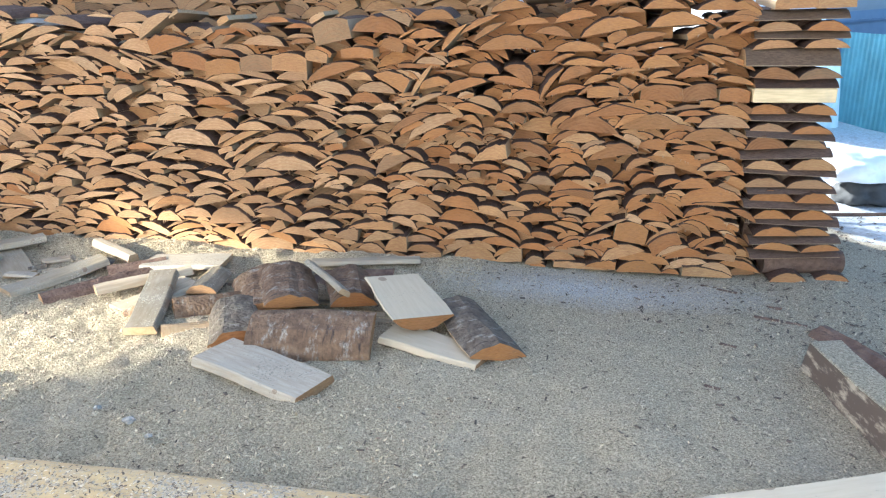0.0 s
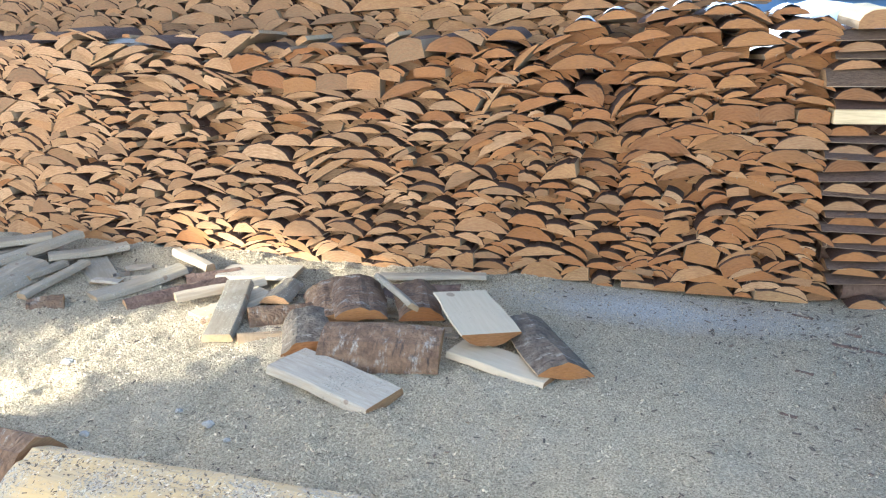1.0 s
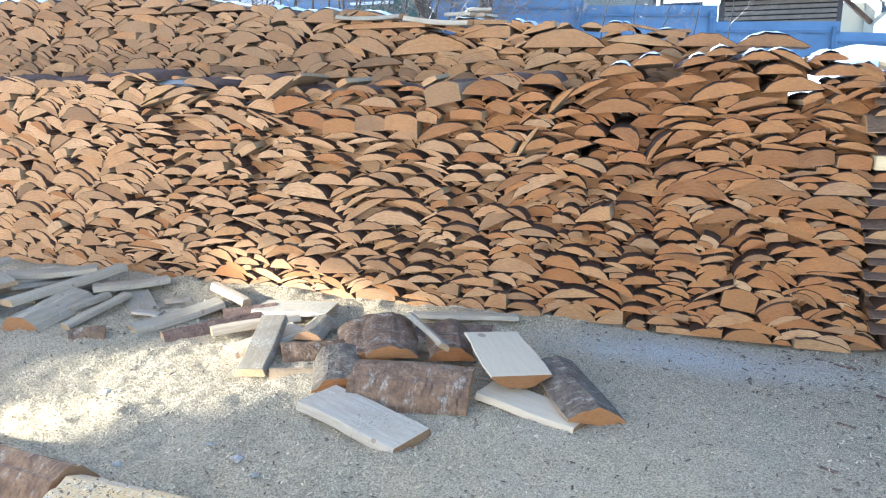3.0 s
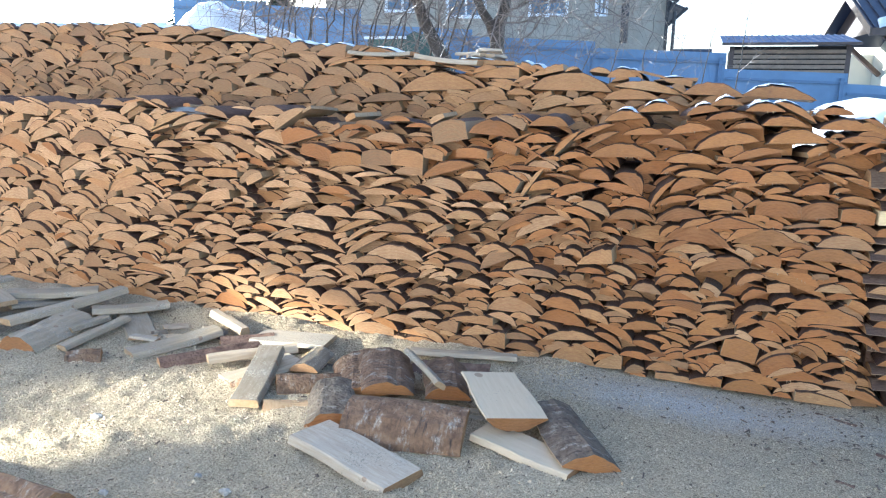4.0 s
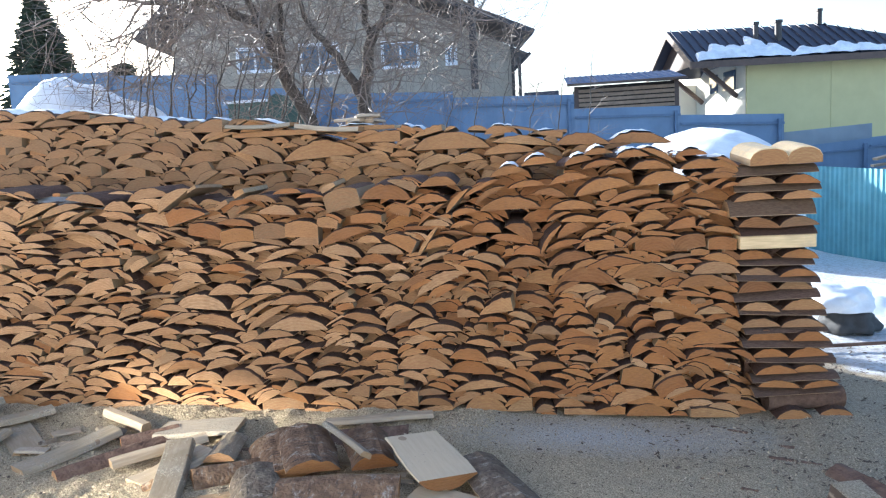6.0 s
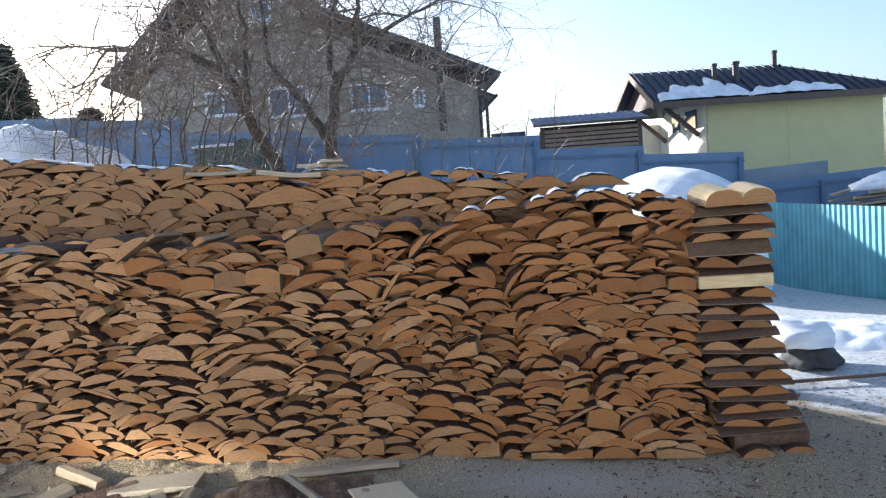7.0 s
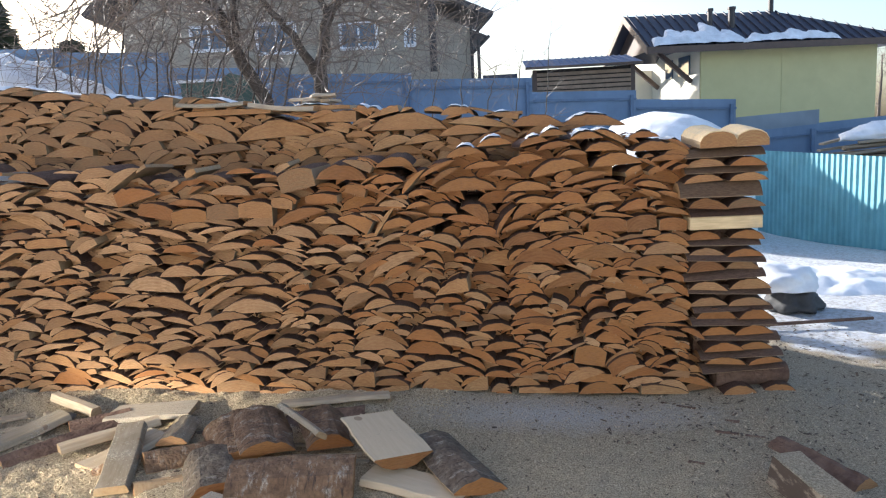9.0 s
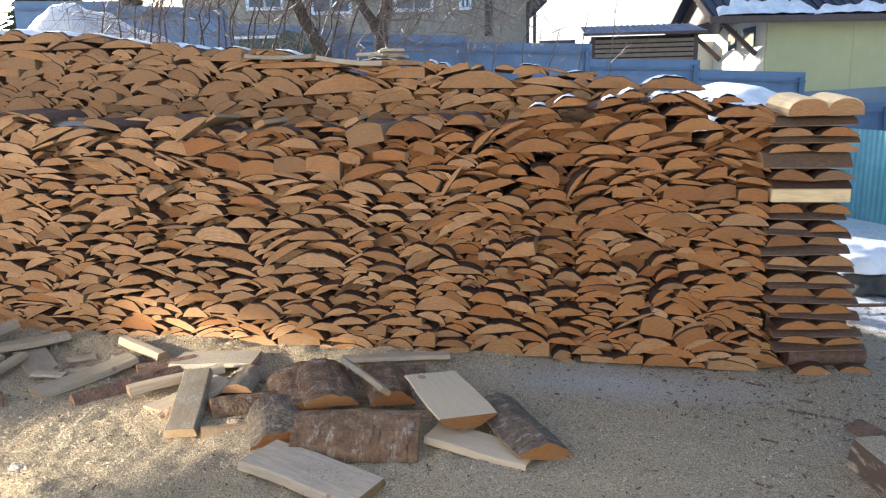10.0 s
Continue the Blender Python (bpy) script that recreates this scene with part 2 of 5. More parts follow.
def ground_material():
    k = Nodes("sawdust_ground", 0.92)
    p = k.coord("World")
    fine = k.noise(p, 110, 5, 0.78)
    mid = k.noise(p, 22, 6, 0.68)
    big = k.noise(p, 1.7, 5, 0.6)
    dust = k.ramp(fine, (0.38, (0.22, 0.175, 0.115)), (0.50, (0.53, 0.435, 0.295)), (0.62, (0.75, 0.635, 0.445)))
    dirt = k.ramp(mid, (0.3, (0.12, 0.095, 0.065)), (0.72, (0.37, 0.30, 0.205)))
    col = k.mix(k.math("MULTIPLY", k.math("SUBTRACT", mid, 0.53, True), 4.0, True), dust, dirt)
    col = k.mix(k.math("MULTIPLY", k.math("SUBTRACT", big, 0.50, True), 1.6, True), col, (0.57, 0.51, 0.41))
    sep = k.n("SeparateXYZ")
    k.put(sep.inputs[0], p)
    # bare trodden earth shows through towards the corner of the stack
    earth = k.math("MULTIPLY", k.math("ADD", k.math("MULTIPLY", sep.outputs[0], 0.45), k.math("ADD", 0.35, k.math("MULTIPLY", k.math("SUBTRACT", big, 0.5), 1.2))), 1.0, True)
    col = k.mix(k.math("MULTIPLY", earth, 0.6), col, k.ramp(fine, (0.38, (0.09, 0.075, 0.058)), (0.6, (0.40, 0.345, 0.27))))
    # trodden pale ice and frost in front of the stack
    dx = k.math("MULTIPLY", k.math("ADD", sep.outputs[0], 0.85), 0.95)
    dy = k.math("MULTIPLY", k.math("ADD", sep.outputs[1], 0.30), 3.2)
    d = k.math("SQRT", k.math("ADD", k.math("MULTIPLY", dx, dx), k.math("MULTIPLY", dy, dy)))
    ice = k.math("SUBTRACT", 1.45, k.math("ADD", d, k.math("MULTIPLY", mid, 0.75)), True)
    col = k.mix(k.math("MULTIPLY", ice, 1.1, True), col, (0.57, 0.555, 0.535))
    # old snow farther back
    right = k.math("MULTIPLY", k.math("SUBTRACT", sep.outputs[0], 0.3, True), 1.5)
    far = k.math("ADD", k.math("ADD", k.math("SUBTRACT", sep.outputs[1], 2.1), right), k.math("MULTIPLY", k.math("SUBTRACT", big, 0.5), 2.2))
    col = k.mix(k.math("MULTIPLY", far, 3.0, True), col, k.ramp(mid, (0.35, (0.40, 0.39, 0.38)), (0.55, (0.66, 0.69, 0.74))))
    # pale snow colour added behind the walk, unseen, bouncing light onto the stack
    back = k.math("SUBTRACT", k.math("MULTIPLY", k.math("SUBTRACT", big, 0.5), 1.5), k.math("ADD", sep.outputs[1], 3.9))
    col = k.mix(k.math("MULTIPLY", back, 3.0, True), col, (0.70, 0.71, 0.73))
    k.bump(k.math("ADD", fine, k.math("MULTIPLY", mid, 1.5)), 1.0, 0.02)
    return k.done(col)


M["ground"] = ground_material()


# ---- mesh helpers ----
def mesh_object(name, verts, faces, mats, index=None, parent=None, smooth=False):
    me = bpy.data.meshes.new(name)
    me.from_pydata([tuple(v) for v in verts], [], [tuple(f) for f in faces])
    for m in mats:
        me.materials.append(m)
    if index is not None:
        me.polygons.foreach_set("material_index", index)
    if smooth:
        me.polygons.foreach_set("use_smooth", [True] * len(me.polygons))
    me.update()
    ob = new(name, me)
    ob.parent = parent
    return ob


def part(name, bm, material, parent, label=""):
    """A bmesh as one mesh object under its thing."""
    me = bpy.data.meshes.new(name)
    bm.normal_update()
    bm.to_mesh(me)
    bm.free()
    me.materials.append(material)
    ob = new(name, me)
    ob.parent = parent
    return tagged(ob, label)


def add_box(bm, x0, x1, y0, y1, z0, z1, bevel=0.0):
    vs = [bm.verts.new((x, y, z)) for x in (x0, x1) for y in (y0, y1) for z in (z0, z1)]
    fs = [bm.faces.new([vs[i] for i in f]) for f in ((0, 1, 3, 2), (4, 6, 7, 5), (0, 4, 5, 1), (2, 3, 7, 6), (0, 2, 6, 4), (1, 5, 7, 3))]
    if bevel:
        edges = list({e for f in fs for e in f.edges})
        bmesh.ops.bevel(bm, geom=edges, offset=bevel, segments=1, affect="EDGES")


def box(name, dims, material, parent, label="", bevel=0.0):
    bm = bmesh.new()
    add_box(bm, *dims, bevel=bevel)
    return part(name, bm, material, parent, label)


def prism(name, outline, y0, y1, material, parent, label=""):
    """An outline in x, z pulled along y."""
    bm = bmesh.new()
    a = [bm.verts.new((x, y0, z)) for x, z in outline]
    b = [bm.verts.new((x, y1, z)) for x, z in outline]
    n = len(outline)
    bm.faces.new(a)
    bm.faces.new(b[::-1])
    for i in range(n):
        j = (i + 1) % n
        bm.faces.new((a[j], a[i], b[i], b[j]))
    return part(name, bm, material, parent, label)


def smooth(a, b, v):
    v = min(1, max(0, (v - a) / (b - a)))
    return v * v * (3 - 2 * v)


def ground_z(x, y):
    """Height of the ground: the yard climbs gently to the left, the plot behind rises to the left and falls to the right."""
    near = 0.022 * max(0, -x) if x > -8 else 0.176
    rise = min(2.6, max(-0.75, 1.15 - (0.19 if x < -1 else 0.33) * (x + 1)))
    far = smooth(2.2, 11.5, y)
    z = near * (1 - far) + rise * far
    z += 0.035 * noise.noise((x * 0.9, y * 0.9, 0)) + 0.014 * noise.noise((x * 3.3, y * 3.3, 4))
    heap = math.exp(-((y + 0.12) / 0.16) ** 2) * smooth(-0.9, -2.2, x)    # sawdust swept against the foot
    return z + 0.06 * heap * (0.7 + 0.5 * noise.noise((x * 4, y * 4, 9)))


def surface_z(x, y):
    """The ground with its small lumps of trodden sawdust, rougher where the wood lies."""
    k = 0.35 + 0.65 * smooth(-0.6, -2.2, x)
    return ground_z(x, y) + k * (0.020 * noise.noise((x * 5, y * 5, 2)) + 0.016 * noise.noise((x * 11, y * 11, 5)) + 0.009 * noise.noise((x * 23, y * 23, 8)))


# ---- ground ----
def axis(lo, hi, step, far):
    mid = np.arange(lo, hi, step)
    out = np.geomspace(step, far, 26)
    return np.concatenate((lo - out[::-1], mid, hi + out))


gx, gy = axis(-6.2, 2.4, 0.028, 900), axis(-3.0, 1.4, 0.028, 900)
gv = [(x, y, surface_z(x, y)) for y in gy for x in gx]
nx = len(gx)
gf = [(j * nx + i, j * nx + i + 1, (j + 1) * nx + i + 1, (j + 1) * nx + i) for j in range(len(gy) - 1) for i in range(nx - 1)]
tagged(mesh_object("ground", gv, gf, [M["ground"]], smooth=True), "trodden sawdust and old snow on the yard", "ground", kind="structure")


# ---- slabs ----
LENGTH = 0.42
rng = random.Random(7)
ARC = 13


def slab_outline(kind, r):
    """Unit outline of a slab's sawn end: arc points from left to right, width 1 from -0.5 to 0.5, height 1, flat side at 0."""
    skew, pw = r.uniform(-0.2, 0.2), r.uniform(0.72, 1.0)
    pts = []
    for i in range(ARC):
        u = -1 + 2 * i / (ARC - 1)
        if kind == "arch":
            z = max(0.0, 1 - abs(u) ** 2.1) ** pw
            z = 0.05 + 0.95 * z
        elif kind == "half":                 # one edge sawn square
            v = (u + 1) / 2
            z = 0.10 + 0.90 * max(0, 1 - (1 - v) ** 2.2 if v < 0.75 else 1 - 0.25 * (v - 0.75)) ** 0.9
        elif kind == "dome":
            z = 0.40 + 0.60 * max(0.0, 1 - u * u) ** 0.5
        elif kind == "block":
            z = 0.76 + 0.24 * (1 - u * u)
        else:                                # thin shim
            z = 0.12 + 0.88 * (1 - abs(u)) ** 0.8
        z *= 1 + (r.uniform(-0.02, 0.02) if kind in ("block", "dome") else r.uniform(-0.08, 0.07))
        pts.append((0.5 * u + skew * 0.25 * (1 - u * u), z))
    if kind == "half" and r.random() < 0.5:
        pts = [(-x, z) for x, z in pts[::-1]]
    return pts


def slab_unit(kind, r):
    """Vertices, faces and material slots (0 cut end, 1 bark, 2 flat sawn side) of a slab with unit width, length and height."""
    top = slab_outline(kind, r)
    bend = r.uniform(-0.04, 0.04)
    rim = r.uniform(0.93, 0.985) if kind != "block" else 0.98
    inner = [(x * 0.985, z * rim) for x, z in top]
    n = ARC
    v, f, m = [], [], []
    low = [(x, r.uniform(-0.02, 0.02)) for x, _ in (top[0], top[n // 2], top[-1])]
    rings = ((0.0, inner, 1.0), (0.006, top, 1.0), (0.5, top, 1 + bend), (1.0, top, 1 - bend))
    for y, prof, s in rings:
        v += [(x * s, y, z * s) for x, z in prof]
        v += [(x * s, y, z) for x, z in low[::-1]]
    k = n + 3
    f.append(tuple(range(k))[::-1])
    m.append(0)
    for q in range(3):
        for i in range(k):
            j = (i + 1) % k
            f.append((q * k + i, q * k + j, (q + 1) * k + j, (q + 1) * k + i))
            m.append(1 if i < n - 1 else 2)
    f.append(tuple(3 * k + i for i in range(k)))
    m.append(0)
    return v, f, m


KINDS = ["arch"] * 20 + ["half"] * 7 + ["block"] * 4 + ["shim"] * 3 + ["dome"] * 3
UNITS = [slab_unit(kd, rng) for kd in KINDS]
TOPS = [np.array(slab_outline(kd, rng)) for kd in KINDS]
for i_u, (uv, uf, um) in enumerate(UNITS):
    TOPS[i_u] = np.array([(uv[ARC + 3 + q][0], uv[ARC + 3 + q][2]) for q in range(ARC)])
SHARED = {}


def add_profile(me, flat):
    """A UV map that holds where in the log's section each corner lies."""
    uv = me.uv_layers.new(name="profile")
    idx = np.zeros(len(me.loops), dtype=np.int32)
    me.loops.foreach_get("vertex_index", idx)
    at = np.array([(p[0], p[2] * 0.3) for p in flat], dtype=np.float32)
    uv.data.foreach_set("uv", at[idx].ravel())


def slab_mesh(i, tone, coat="bark_red"):
    if (i, tone, coat) not in SHARED:
        v, f, m = UNITS[i]
        me = bpy.data.meshes.new("slab")
        me.from_pydata(v, [], f)
        for mm in (M[tone], M[coat], M["sawn"]):
            me.materials.append(mm)
        me.polygons.foreach_set("material_index", m)
        add_profile(me, v)
        me.update()
        SHARED[i, tone, coat] = me
    return SHARED[i, tone, coat]


def pick(kind, r):
    return r.choice([i for i, kd in enumerate(KINDS) if kd == kind])


def pack(x0, x1, base, crown, marks, r, mean_w=0.19):
    """Stack slabs like a mason: always fill the lowest hollow, tilt each slab to its bed, keep clear of the marked slabs.
    Gives (x, z, w, h, slope, unit)."""
    step = 0.01
    cols = np.arange(x0, x1, step)
    H = np.array([base(x) for x in cols])
    T = np.array([crown(x) for x in cols])
    out, held = [], []
    for x, z, w, h, slope, kd in marks:
        u = pick(kd, r)
        sel = np.nonzero((cols > x - w / 2) & (cols < x + w / 2))[0]
        if len(sel) < 2:
            continue
        lo = z + slope * (cols[sel] - x)
        hi = lo + h * np.interp((cols[sel] - x) / w, TOPS[u][:, 0], TOPS[u][:, 1])
        held.append([sel[0], sel[-1], lo, hi])
        out.append((x, z, w, h, slope, u))
    for _ in range(4000):
        C = T + 0.03
        for a, b, lo, hi in held:
            seg = H[a:b + 1]
            near = seg > lo - 0.018
            seg[near] = np.maximum(seg[near], np.minimum(hi[near], 9))
            open_ = ~near
            C[a:b + 1][open_] = np.minimum(C[a:b + 1][open_], lo[open_])
        room = T - H
        live = np.nonzero(room > 0.022)[0]
        if not len(live):
            break
        i = live[np.argmin((H - np.array(0.10) * 0)[live] + np.array([r.uniform(0, 0.05) for _ in live]))]
        best = None
        for _try in range(14):
            w = min(0.36, max(0.07, r.lognormvariate(math.log(mean_w), 0.38)))
            h = min(0.105, max(0.024, w * r.uniform(0.20, 0.36)))
            kd = "arch" if r.random() < 0.72 else r.choice(["half", "half", "shim", "block"])
            if kd == "block":
                w, h = w * 0.6, h * 1.0
            u = pick(kd, r)
            xc = cols[i] + w * r.uniform(-0.42, 0.42)
            xc = min(max(xc, x0 + w / 2), x1 - w / 2)
            a, b = int((xc - w / 2 - x0) / step), int((xc + w / 2 - x0) / step)
            a, b = max(a, 0), min(b, len(cols) - 1)
            if b - a < 4:
                continue
            seg, cx = H[a:b + 1], cols[a:b + 1] - xc
            slope = float(np.clip(np.polyfit(cx, seg, 1)[0], -0.5, 0.5)) if b - a > 5 else 0
            z = float(np.max(seg - slope * cx)) - 0.014
            lo = z + slope * cx
            prof = np.interp(cx / w, TOPS[u][:, 0], TOPS[u][:, 1])
            hi = lo + h * prof
            over = float(np.max(hi - C[a:b + 1]))
            if over > 0.008:
                h2 = h - over
                if h2 < 0.016:
                    continue
                h = h2
                hi = lo + h * prof
            waste = float(np.mean(np.maximum(lo - seg, 0)))
            score = waste * 3.0 - 0.05 * w + abs(slope) * 0.012 + r.uniform(0, 0.008)
            if best is None or score < best[0]:
                best = (score, a, b, hi, (xc, z, w, h, slope, u), seg)
        if best is None:
            H[max(0, i - 2):i + 3] += 0.02
            continue
        _, a, b, hi, item, seg = best
        H[a:b + 1] = np.maximum(seg, hi)
        out.append(item)
    return out


def place_slabs(thing, items, face_y, tone_of, inside, r, limit=300):
    """Slabs inside the stretch become parts; the rest one joined part."""
    single = [q for q in items if inside(q[0])]
    r.shuffle(single)
    rest = [q for q in items if not inside(q[0])] + single[limit:]
    for x, z, w, h, slope, u in single[:limit]:
        tone = tone_of(x, z, r)
        ob = new("slab", slab_mesh(u, tone))
        ob.parent = thing
        ob.matrix_basis = slab_pose(x, z, slope, face_y, r) @ Matrix.Diagonal((w * math.hypot(1, slope), LENGTH, h, 1))
    groups = {}
    for x, z, w, h, slope, u in rest:
        tone = tone_of(x, z, r)
        v, f, m = UNITS[u]
        mm = slab_pose(x, z, slope, face_y, r) @ Matrix.Diagonal((w * math.hypot(1, slope), LENGTH, h, 1))
        gv_, gf_, gm_, gp_ = groups.setdefault(tone, ([], [], [], []))
        o = len(gv_)
        gv_ += [mm @ Vector(p) for p in v]
        gf_ += [tuple(o + q for q in ff) for ff in f]
        gm_ += m
        gp_ += v
    for tone, (v, f, m, flat) in groups.items():
        ob = mesh_object("slab_rest", v, f, [M[tone + "_s"], M["bark_s"], M["sawn_s"]], m, thing)
        add_profile(ob.data, flat)
        tagged(ob, kind="stuff")


def slab_pose(x, z, slope, face_y, r):
    out = r.gauss(0, 0.010)
    return Matrix.Translation((x, face_y(x) + out, z)) @ Euler((radians(r.uniform(-4, 4)), -math.atan(slope), radians(r.uniform(-6, 6)))).to_matrix().to_4x4()


def thing(name, label, category, loc=(0, 0, 0), group="", kind=""):
    ob = new(name)
    ob.empty_display_size = 0.1
    ob.location = loc
    return tagged(ob, label, category, group, kind)


# ---- firewood stack, front row ----
def front_foot(x):
    return 0.02 + 0.022 * max(0, -x)


def front_crown(x):
    return float(np.interp(x, [-8.0, -5.2, -4.7, -4.1, -3.5, -2.5, -1.6, -1.3, -1.0, -0.8, -0.5, -0.3, -0.05], [1.60, 1.57, 1.60, 1.56, 1.59, 1.55, 1.56, 1.63, 1.64, 1.70, 1.71, 1.66, 1.56]))


def front_face(x):
    return 0.0


def front_tone(x, z, r):
    red = math.exp(-((x + 1.0) / 0.9) ** 2 - ((z - 1.35) / 0.30) ** 2) + 0.5 * math.exp(-((x + 2.6) / 0.6) ** 2 - ((z - 1.4) / 0.14) ** 2)
    # redder, darker slabs to the right; weaker light there is partly put into colour
    red += 0.55 * smooth(-3.0, -0.5, x)
    u, w = r.random(), r.random()
    if u < red * 1.1 + 0.05:
        return "red"
    if u > 0.88:
        return "grey"
    # gold slabs commoner to the left, their paleness also carrying glare as colour
    return "gold" if w < 0.25 + 0.6 * smooth(-1.6, -3.2, x) else "tan"


FRONT_MARKS = []
# slabs that stand out in the face, course by course: x, height, width, thickness in cm, slope
FRONT_MARKS += [(x / 100, z / 100, w / 100, h / 100, s, 'arch') for x, z, w, h, s in (
    (-157, 5.2, 28.3, 12.3, -0.01), (3, 6.7, 24.9, 5, -0.2), (-234, 6.9, 25.4, 4, 0.09), (-103, 7.6, 19.5, 6, -0.02), (-264, 10.5, 21.8, 3.9, -0.03), (-189, 11, 22.6, 5.4, -0.03), (-459, 11.2, 28.4, 5.9, -0.07),
    (-119, 14.3, 19.7, 4.5, -0.06), (-430, 14.9, 21.7, 4.9, 0.21), (-408, 16.1, 26.8, 9.9, -0.13), (-325, 16.5, 20.3, 5.3, -0.38), (-193, 17, 21.9, 4.6, 0.07), (-378, 17.9, 29.3, 5.5, -0.32), (-272, 18.6, 27.7, 5.6, -0.12),
    (-478, 19.8, 20.3, 5.1, -0.1), (-83, 20.7, 21.1, 4.2, 0.36), (-352, 20.8, 24.5, 4, 0.12), (-159, 20.9, 35.5, 6.1, 0.09), (-15, 21.4, 17.6, 4.1, 0.37),
)]
FRONT_MARKS += [(x / 100, z / 100, w / 100, h / 100, s, 'arch') for x, z, w, h, s in (
    (-114, 21.6, 19.6, 4.4, -0.19), (-257, 23.6, 24.8, 5.1, 0.04), (-365, 25.8, 19.1, 7.3, 0.01), (-320, 26.1, 32.1, 11.2, 0.08), (-480, 26.2, 21.7, 4.7, 0.47), (-425, 26.5, 21.8, 5.8, -0.1), (-175, 26.8, 16.7, 3.8, -0.11),
    (-460, 27.2, 24.1, 4.2, 0.26), (-393, 27.2, 23.7, 5.8, 0.02), (-98, 28.6, 19.5, 4.2, -0.33), (-345, 29.8, 24.9, 6.5, -0.06), (-263, 30.3, 21.7, 4.7, 0.14), (-241, 30.5, 22.1, 3.9, 0.05), (-165, 30.6, 30.4, 8.4, -0.07),
    (-117, 32.8, 24.6, 5.9, 0.08), (-81, 32.9, 18.9, 5.8, 0.09), (-532, 33.2, 22.4, 12, 0.08), (-49, 35, 19.3, 7.8, -0.13), (-147, 35.9, 21.8, 6.5, -0.24),
)]
FRONT_MARKS += [(x / 100, z / 100, w / 100, h / 100, s, 'arch') for x, z, w, h, s in (
    (-434, 37.9, 17.9, 4.9, 0.12), (-94, 38, 17.5, 4.3, -0.15), (-499, 38.5, 20.9, 5.9, 0.04), (-258, 38.6, 22.8, 5.4, 0.15), (-333, 38.8, 24.2, 6.2, 0.19), (-10, 38.8, 18.1, 3.6, -0.14), (2, 38.9, 15.1, 3.8, -0.49),
    (-301, 39.7, 25.4, 5.5, 0.02), (-394, 40, 19.6, 5.6, 0.15), (-166, 40.4, 24.9, 8.2, -0.13), (-223, 41.6, 22.9, 5.3, 0.1), (-435, 42.5, 23.4, 5.6, 0.22), (-131, 42.6, 18, 2.9, -0.26), (-337, 43.6, 29, 5.1, 0.07),
    (-120, 45.6, 22.2, 5.1, 0.01), (-273, 45.7, 21.9, 3.6, 0.44), (-455, 45.8, 20.6, 4.9, 0.24), (-284, 46.2, 20, 5.2, 0.34), (-59, 46.2, 12.9, 4, 0.74),
)]
FRONT_MARKS += [(x / 100, z / 100, w / 100, h / 100, s, 'arch') for x, z, w, h, s in (
    (-228, 47.6, 19.8, 3.8, -0.05), (-405, 48.7, 26.1, 6.4, 0.14), (-334, 49.3, 25, 3.9, 0.23), (-157, 49.3, 21.8, 4.3, -0.17), (-221, 49.4, 19.7, 4.6, -0.09), (-76, 49.5, 20.7, 3.5, 0.26), (-289, 51.2, 24.8, 6.1, 0.23),
    (-366, 51.4, 22.8, 6.3, -0.22), (-53, 51.6, 17.3, 4.2, 0.11), (-77, 54.4, 19.4, 3.5, 0.25), (-434, 54.9, 23.9, 6.5, -0.13), (-28, 55.7, 22.8, 6.3, 0.04), (-116, 56.2, 18.2, 5.8, -0.06), (-411, 56.5, 22.1, 7, 0.29),
    (-329, 56.9, 23, 3.9, -0.21), (-206, 57, 18.6, 3.7, 0.04), (-295, 57.7, 27.9, 5.4, 0.08), (-140, 58.6, 18.7, 4.2, -0.29), (-183, 59.5, 27.6, 5.1, -0.04),
)]
FRONT_MARKS += [(x / 100, z / 100, w / 100, h / 100, s, 'arch') for x, z, w, h, s in (
    (-231, 60.2, 24.7, 4.5, -0.08), (-477, 60.8, 22.5, 5.4, 0.35), (-279, 61.7, 43.3, 9.9, 0.04), (-95, 61.7, 16.5, 5.7, 0.04), (-371, 61.7, 24.4, 5.5, 0.07), (-349, 61.9, 23.6, 3.9, 0.02), (-455, 64.1, 18, 3.9, -0.31),
    (-150, 64.4, 18.6, 3.7, -0.02), (-484, 64.9, 40.1, 5.7, 0.08), (-388, 65, 27.9, 6.3, 0.15), (-208, 65.4, 22.4, 8.2, 0.46), (-131, 65.7, 18.2, 4.8, -0.36), (-17, 66.3, 18.4, 4.8, 0.01), (-233, 66.7, 29.2, 5.8, -0.26),
    (-334, 66.8, 39.1, 7.6, -0.19), (-298, 70.2, 30.4, 5.4, 0.57), (-212, 71, 22.4, 6.6, 0.2), (-447, 73, 22, 4.8, -0), (-264, 73.2, 29.7, 5.2, -0.26),
)]
